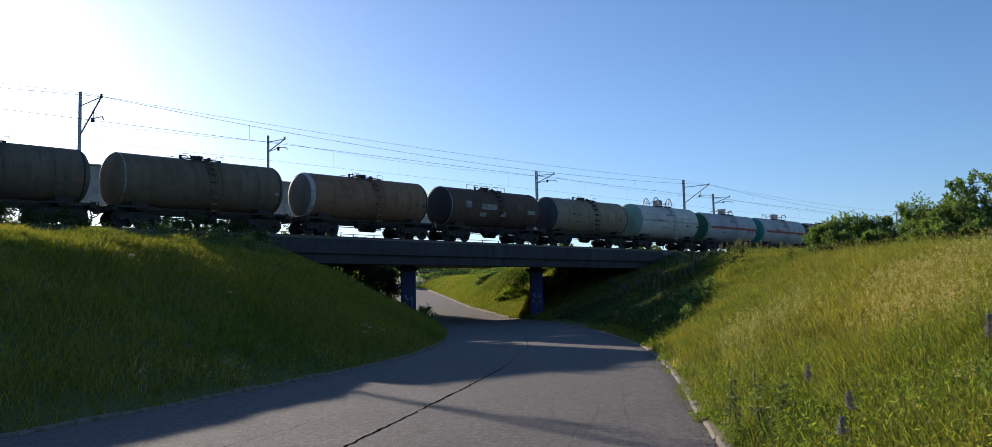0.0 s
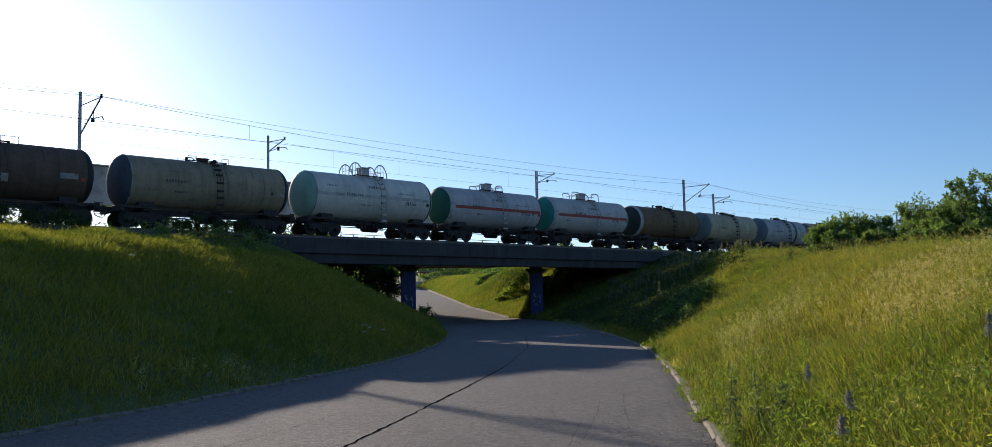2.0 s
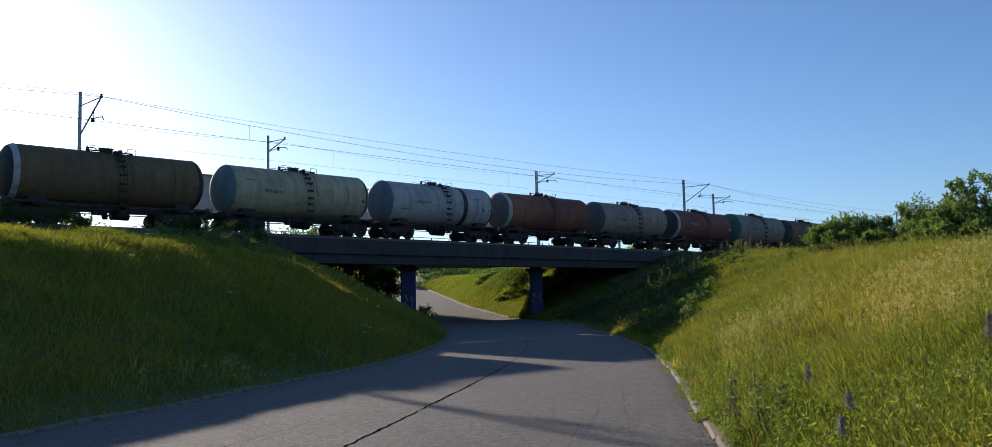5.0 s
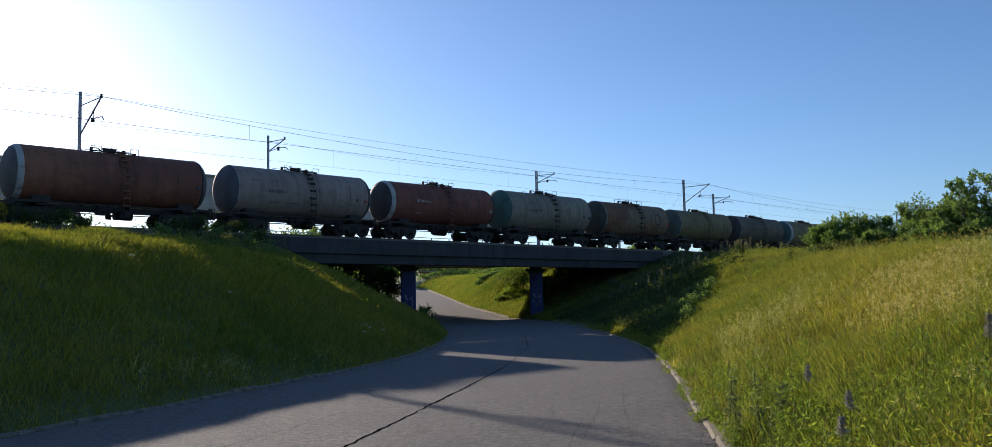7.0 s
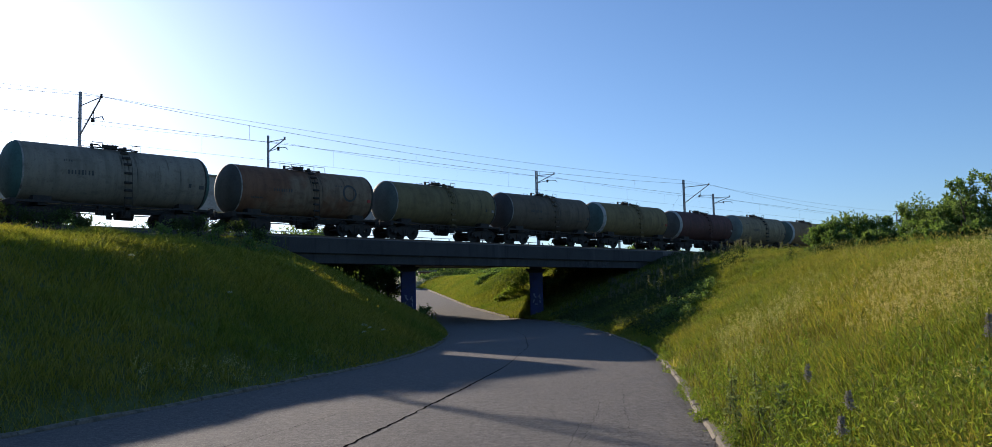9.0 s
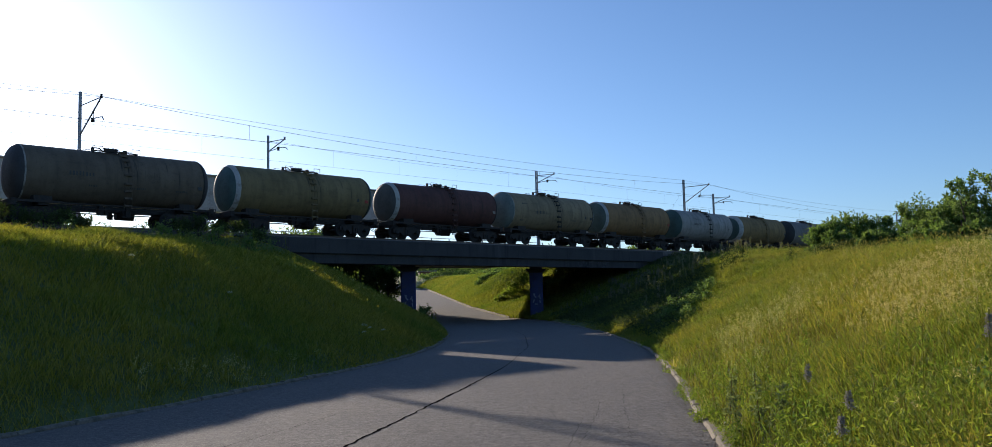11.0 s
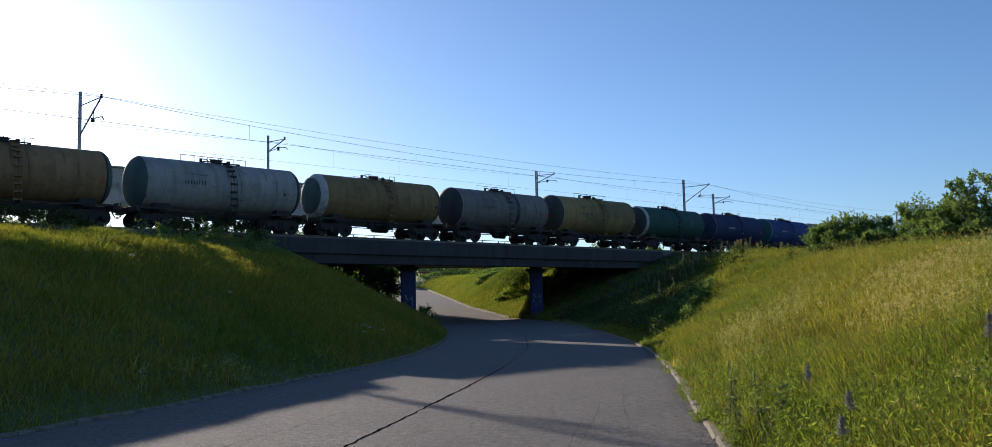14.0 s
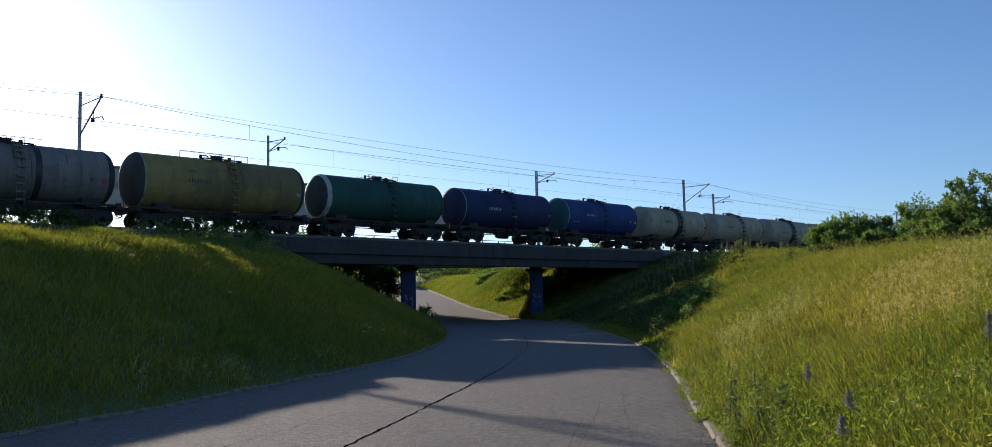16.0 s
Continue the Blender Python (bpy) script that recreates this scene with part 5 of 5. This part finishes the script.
for i, (s, h, r) in enumerate(((5, 4.0, 1.8), (9, 4.2, 1.8), (13, 4.3, 1.8), (16.5, 4.3, 1.7), (19.5, 4.2, 1.6), (22.5, 4.4, 1.6), (25.4, 4.2, 1.4), (33.2, 4.0, 1.1), (35.5, 4.0, 1.4), (38.3, 3.9, 1.4), (41.5, 3.4, 1.2), (47.0, 3.5, 1.6), (49.0, 3.1, 1.4), (14.0, 3.0, 1.3), (84, 3.4, 1.5), (91, 3.4, 1.4), (109, 3.4, 1.4), (126, 3.4, 1.5), (99, 3.6, 1.7), (103, 3.4, 1.6), (118, 3.3, 1.6), (137, 3.6, 1.8))):
    p = TRACK @ Vector((s, 71.2, 0))
    shrub(p.x, p.y, h, r, 2300, 0.2, 130 + i, "trackside_shrub", "leafy shrub behind the tracks, seen under the wagons", "shrub", 4)

# backlit silhouettes put into the colour: darker leaves than the other shrubs
for i, (s_, h, r) in enumerate(((11.4, 1.3, 0.7), (12.9, 1.5, 0.8), (14.2, 1.25, 0.7), (15.4, 1.45, 0.7), (16.5, 1.0, 0.5), (21.6, 1.2, 0.6), (22.7, 1.45, 0.6), (23.9, 1.15, 0.6), (25.2, 1.3, 0.6), (26.4, 0.9, 0.5))):
    p = TRACK @ Vector((s_, 45.3, 0))
    shrub(p.x, p.y, h * 0.85, r, 1200, 0.10, 180 + i, "ballast_shrub", "shrub on the edge of the ballast, leaves darkened to a backlit silhouette", "shrub", 5, clumps=18, material=M_DARK_LEAF)


def nettles(count, label):
    """Rank growth beside the bridge, its dark leaves deepening the train's shadow on the slope."""
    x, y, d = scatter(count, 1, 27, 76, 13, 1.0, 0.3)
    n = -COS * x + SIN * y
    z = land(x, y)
    # kept within the train's cast shadow, so shade goes into the leaf colour
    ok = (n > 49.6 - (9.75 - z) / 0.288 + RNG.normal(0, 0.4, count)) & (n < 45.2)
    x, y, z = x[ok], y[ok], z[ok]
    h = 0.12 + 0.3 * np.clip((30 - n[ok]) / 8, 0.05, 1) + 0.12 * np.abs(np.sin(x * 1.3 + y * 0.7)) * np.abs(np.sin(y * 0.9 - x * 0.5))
    c = np.stack([x, y, z + h * RNG.uniform(0.1, 1.3, len(x))], -1)
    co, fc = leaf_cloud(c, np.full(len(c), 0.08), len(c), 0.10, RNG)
    tagged(new("nettles", quads("nettles", co, fc, M_DARK_LEAF, False)), label, "nettles", kind="stuff")


def shoulder_weeds(count, s0, s1, material, tall):
    """Ragged growth along the edge of the ballast."""
    s_, n_ = RNG.uniform(s0, s1, count), RNG.uniform(43.6, 46.0, count)
    x, y = SIN * s_ - COS * n_, COS * s_ + SIN * n_
    h = tall * (0.2 + 0.75 * np.abs(np.sin(s_ * 1.7) * np.sin(s_ * 0.63 + 1))) * RNG.uniform(0.05, 1.1, count) ** 0.8
    c = np.stack([x, y, land(x, y) + h], -1)
    co, fc = leaf_cloud(c, np.full(count, 0.06), count, 0.095, RNG)
    tagged(new("shoulder_weeds", quads("shoulder_weeds", co, fc, material, False)), "ragged leafy weeds along the ballast edge", "weeds", kind="stuff")


n = 9000
x, y, d = scatter(n, 1, 6, 24, 7, 1.2, 0.5)
ok = (np.sin(x * 1.3 + 1) * np.sin(y * 0.8 + np.sin(x * 0.7)) + 1.1 * np.exp(-((x - 5.6) / 1.6) ** 2 - ((y - 15.0) / 4.0) ** 2) - 0.06 * np.clip(y - 17, 0, 9) + RNG.normal(0, 0.25, n) > 0.70) & lit_side(x, y)
x, y = x[ok], y[ok]
panicles(x, y, RNG.uniform(0.32, 0.58, len(x)), np.clip(np.hypot(x, y) * 0.0048, 0.055, 0.11), M_PANICLE, "drifts of pale open seed heads on the sunny bank")
n = 1100
x, y, d = scatter(n, 1, 14, 60, 12, 1.1, 1.0)
# pale heads again left out where the train's shadow falls
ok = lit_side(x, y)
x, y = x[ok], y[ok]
panicles(x, y, RNG.uniform(0.35, 0.6, len(x)), np.clip(np.hypot(x, y) * 0.003, 0.06, 0.12), M_HAY, "straw seed heads over the upper sunny bank, left out of the train's shadow")
# pale tufts low on the shaded bank
for tx, ty in ((-5.88, 14.8), (-5.7, 15.74), (-5.26, 16.85), (-5.09, 17.15), (-4.86, 17.1), (-5.4, 16.2), (-4.6, 19.4), (-4.22, 20.6)):
    x, y = tx + RNG.normal(0, 0.13, 5), ty + RNG.normal(0, 0.13, 5)
    panicles(x, y, RNG.uniform(0.26, 0.42, 5), np.full(5, 0.13), M_PANICLE, "tuft of pale feathery grass heads")
shoulder_weeds(9000, 2, 27, M_LEAF, 1.0)
shoulder_weeds(14000, 61, 84, M_DARK_LEAF, 0.45)
nettles(120000, "rank nettles by the bridge, leaves darkened to deepen the train's shadow")
forbs(1, 190000, 4.8, 55, 1.7, "small green herb leaves in the sunny grass", 0.05)
forbs(1, 60000, 72, 138, 1.2, "small herb leaves in the grass beyond the bridge", 0.11)
forbs(-1, 25000, 7, 50, 1.4, "small herb leaves in the shaded grass", 0.035)

# far woods along the skyline beyond the bridge
rng = np.random.default_rng(5)
cs = np.stack([rng.uniform(-90, 45, 700), rng.uniform(215, 260, 700), rng.uniform(6, 12.0, 700)], -1)
cs[:, 2] += 1.6 * np.sin(cs[:, 0] * 0.21) + 0.8 * np.sin(cs[:, 0] * 0.6)
co, fc = leaf_cloud(cs, rng.uniform(1.2, 2.6, 700), 65000, 0.8, rng)
tagged(new("far_woods", quads("far_woods", co, fc, M_LEAF, False)), "hazy green woods along the skyline", "woods", kind="stuff")

M_FAR = leafy("distant_leaves", (0.05, 0.075, 0.05), (0.10, 0.135, 0.085), 0.2)
cs = np.stack([rng.uniform(-140, 60, 900), rng.uniform(330, 400, 900), rng.uniform(4, 17.0, 900)], -1)
cs[:, 2] += 1.5 * np.sin(cs[:, 0] * 0.13)
co, fc = leaf_cloud(cs, rng.uniform(2.5, 5.0, 900), 36000, 2.4, rng)
tagged(new("far_woods", quads("far_woods", co, fc, M_FAR, False)), "dark distant woods closing the view beyond the bridge", "woods", kind="stuff")

# a low shed far up the road, and a marker post at the kerb
M_SHED = speckled("red_brown_boards", (0.08, 0.04, 0.028), (0.15, 0.075, 0.05), 0.8, 8, 0.8, 0.01)
shed = tagged(empty("shed", pose(-14.8, 186, 7.5, 0, 0, 8)), "low red-brown shed with a pale roof beside the far road", "shed")
part("wall", box(bmn(), -1.7, 1.7, -2, 2, -1.6, 0.55), M_SHED, shed)
part("roof", box(bmn(), -2.0, 2.0, -2.3, 2.3, 0.55, 0.75, 0.08), M_RIM, shed)
stub = tagged(empty("marker_post", pose(-4.72, 63.2, 0)), "short black marker post at the kerb", "post")
part("post", box(bmn(), -0.07, 0.07, -0.07, 0.07, -0.3, 0.78, 0.02), M_BLACK, stub)
part("cap", box(bmn(), -0.085, 0.085, -0.085, 0.085, 0.78, 0.83, 0.01), M_BLACK, stub)

# ---- flowers and weeds on the sunny bank ----


def lupin(x, y, h, seed):
    rng = np.random.default_rng(seed)
    z = float(land(np.float64(x), np.float64(y)))
    root = tagged(empty("lupin", pose(x, y, z - 0.02, rng.uniform(-6, 6), rng.uniform(-6, 6))), "violet lupin spike standing in the grass", "flower", "lupins on the bank")
    part("stem", rod(bmn(), (0, 0, 0), (0, 0, h), 0.006, 5), M_GRASS, root)
    n = 150
    t = rng.uniform(0, 1, n)
    a = rng.uniform(0, 2 * np.pi, n)
    r = 0.026 * (1 - t * 0.75)
    p = np.stack([np.cos(a) * r, np.sin(a) * r, h * 0.76 + t * h * 0.19], -1)
    co, fc = leaf_cloud(p, np.full(n, 0.010), 300, 0.022, rng)
    f = new("flower_spike", quads("flower_spike", co, fc, M_LUPIN, False))
    f.parent = root
    lv = np.stack([rng.normal(0, 0.10, 24), rng.normal(0, 0.10, 24), rng.uniform(0.1, h * 0.5, 24)], -1)
    co, fc = leaf_cloud(lv, np.full(24, 0.05), 70, 0.05, rng)
    g = new("foliage", quads("foliage", co, fc, M_LEAF, False))
    g.parent = root


def weed(x, y, h, seed, label="leafy dark green weed at the foot of the bank", leaf=0.045, material=None, wide=0.05, slim=0.13, stem=None):
    rng = np.random.default_rng(seed)
    z = float(land(np.float64(x), np.float64(y)))
    root = tagged(empty("weed", pose(x, y, z - 0.02, rng.uniform(-8, 8), rng.uniform(-8, 8))), label, "weed", "weeds on the bank")
    part("stem", rod(bmn(), (0, 0, 0), (0, 0, h), 0.007, 5, 0.003), stem or M_GRASS, root)
    n = 26
    t = rng.uniform(0.1, 1, n)
    p = np.stack([rng.normal(0, wide, n), rng.normal(0, wide, n), t * h], -1)
    co, fc = leaf_cloud(p, np.full(n, 0.7 * wide), 190, leaf, rng, slim)
    g = new("foliage", quads("foliage", co, fc, material or M_HERB, False))
    g.parent = root


for i, (x, y, h) in enumerate(((3.61, 6.6, 0.80), (2.89, 8.44, 0.71), (2.64, 6.74, 0.66), (2.42, 6.35, 0.61))):
    lupin(x, y, h, 200 + i)


def umbel(x, y, h, seed):
    rng = np.random.default_rng(seed)
    z = float(land(np.float64(x), np.float64(y)))
    root = tagged(empty("umbel_flower", pose(x, y, z - 0.02, rng.uniform(-8, 8), rng.uniform(-8, 8))), "small white umbel flower in the shaded grass", "flower", "white flowers on the bank")
    part("stem", rod(bmn(), (0, 0, 0), (0, 0, h), 0.005, 5), M_GRASS, root)
    a, r = rng.uniform(0, 2 * np.pi, 40), 0.07 * np.sqrt(rng.uniform(0, 1, 40))
    c = np.stack([np.cos(a) * r, np.sin(a) * r, h + 0.02 - r * 0.3], -1)
    co, fc = leaf_cloud(c, np.full(40, 0.012), 90, 0.02, rng)
    f = new("flower_head", quads("flower_head", co, fc, M_UMBEL, False))
    f.parent = root


for i, (x, y) in enumerate(((-3.7, 24.8), (-3.62, 25.6), (-3.85, 25.0), (-3.4, 26.4), (-6.6, 22.0), (-8.8, 21.0))):
    umbel(x, y, 0.55 + 0.05 * (i % 3), 600 + i)
rng = np.random.default_rng(11)
for i, (x, y) in enumerate(((2.95, 11.8), (2.75, 9.1), (2.62, 8.3), (2.85, 9.6), (2.55, 8.0), (2.9, 10.4), (2.7, 7.6), (3.3, 8.2), (3.5, 7.4), (3.1, 9.0), (4.2, 9.5), (3.8, 11.0))):
    weed(x, y, rng.uniform(0.5, 0.8), 300 + i)
for i in range(95):
    y = 6 + 26 * rng.uniform(0, 1) ** 1.5
    x = float(edge_r(np.float64(y))) + rng.uniform(-0.06, 0.26)
    weed(x, y, rng.uniform(0.10, 0.3), 400 + i, "small weed growing at the kerb")
for i in range(46):
    p = TRACK @ Vector((rng.uniform(3, 30), rng.uniform(44.2, 46.3), 0))
    weed(p.x, p.y, rng.uniform(0.45, 0.95), 520 + i, "ragged weed along the edge of the ballast")
for i in range(16):
    y = rng.uniform(60.5, 63)
    weed(float(edge_l(np.float64(y))) - rng.uniform(0.2, 1.3), y, rng.uniform(0.6, 1.0), 560 + i, "tall grassy weed beside the marker post")
for i in range(70):
    u = rng.uniform(0, 1)
    weed(6.1 + 3.2 * u + rng.normal(0, 0.35), 31.8 + 8.3 * u + rng.normal(0, 0.8), rng.uniform(0.35, 0.7), 450 + i, "tall leafy weed at the edge of the shaded bank", 0.11, M_LEAF, 0.09, 0.2)
for i, (x, y, h) in enumerate(((11.3, 43.8, 1.2), (11.6, 43.6, 0.9), (11.9, 43.9, 1.3), (12.1, 43.6, 0.8), (11.5, 44.1, 1.0))):
    weed(x, y, h, 900 + i, "dark upright dock stalk on the sunny bank", 0.10, M_DARK_LEAF, 0.07, 0.18)
for i in range(22):
    weed(rng.normal(13.6, 0.6), rng.normal(36.0, 1.0), rng.uniform(0.5, 0.8), 920 + i, "dark rank weed below the hedge", 0.09, M_DARK_LEAF, 0.10, 0.12)
for i, (x, y, h) in enumerate(((2.47, 9.75, 0.78), (2.52, 9.45, 0.50), (2.60, 8.95, 0.70), (2.66, 8.75, 0.45), (2.78, 8.75, 0.52))):
    weed(x, y, h, 960 + i, "grey-green mugwort with a dark stem at the foot of the bank", 0.055, M_MUGWORT, 0.022, 0.16, M_STALK)
n = 1500
x, y, d = scatter(n, 1, 5.5, 20, 2.2, 1.3, 0.0)
blades(x, y, RNG.uniform(0.2, 0.5, n), np.clip(np.hypot(x, y) * 0.0006, 0.004, 0.01), RNG.uniform(0.05, 0.5, n), M_STALK, "brown_stalks", "thin brown stalks by the kerb")


def faded_lupin(x, y, h, seed):
    rng = np.random.default_rng(seed)
    root = tagged(empty("faded_lupin", pose(x, y, float(land(np.float64(x), np.float64(y))) - 0.02, rng.uniform(-7, 7), rng.uniform(-7, 7))), "faded lupin spike on the shaded slope by the bridge", "flower", "faded spikes by the bridge")
    part("stem", rod(bmn(), (0, 0, 0), (0, 0, h * 0.9), 0.010, 5), M_GRASS, root)
    t, a = rng.uniform(0, 1, 50), rng.uniform(0, 2 * np.pi, 50)
    r = 0.045 * (1 - t * 0.8)
    co, fc = leaf_cloud(np.stack([np.cos(a) * r, np.sin(a) * r, h * (0.55 + 0.45 * t)], -1), np.full(50, 0.012), 110, 0.055, rng)
    f = tagged(new("flower_spike", quads("flower_spike", co, fc, M_SPIKE, False)), kind="stuff")
    f.parent = root
    lv = np.stack([rng.normal(0, 0.11, 20), rng.normal(0, 0.11, 20), rng.uniform(0.05, h * 0.6, 20)], -1)
    co, fc = leaf_cloud(lv, np.full(20, 0.06), 60, 0.12, rng, 0.16)
    g = new("foliage", quads("foliage", co, fc, M_DARK_LEAF, False))
    g.parent = root


made = 0
while made < 190:
    y = rng.uniform(40, 84)
    x = float(edge_r(np.float64(y))) + rng.uniform(1.6, 14)
    n = -COS * x + SIN * y
    if 24 < n < 45.6 and rng.uniform(0, 1) < 0.35 + 0.65 * (n - 24) / 22 and math.sin(x * 0.8 + 1.3 * math.sin(y * 0.35)) + rng.normal(0, 0.6) > 0.1:
        faded_lupin(x, y, rng.uniform(0.55, 1.05), 700 + made)
        made += 1


def motions():
    """The train runs from far to near along the first track, its wheels turning."""
    for w, k in WAGONS:
        walk(w, [(t, TRACK @ pose(73.05 + 12.02 * k - SPEED * t, N_NEAR, RAIL)) for t in (0.0, 4.0, 8.0, 12.0, 16.0)])
    for wheel, o in WHEELS:
        walk(wheel, [(f / 30, pose(o, 0, 0.475, 0, -math.degrees(SPEED * f / 30 / 0.475) % 360, 0)) for f in range(0, 481)])


motions()
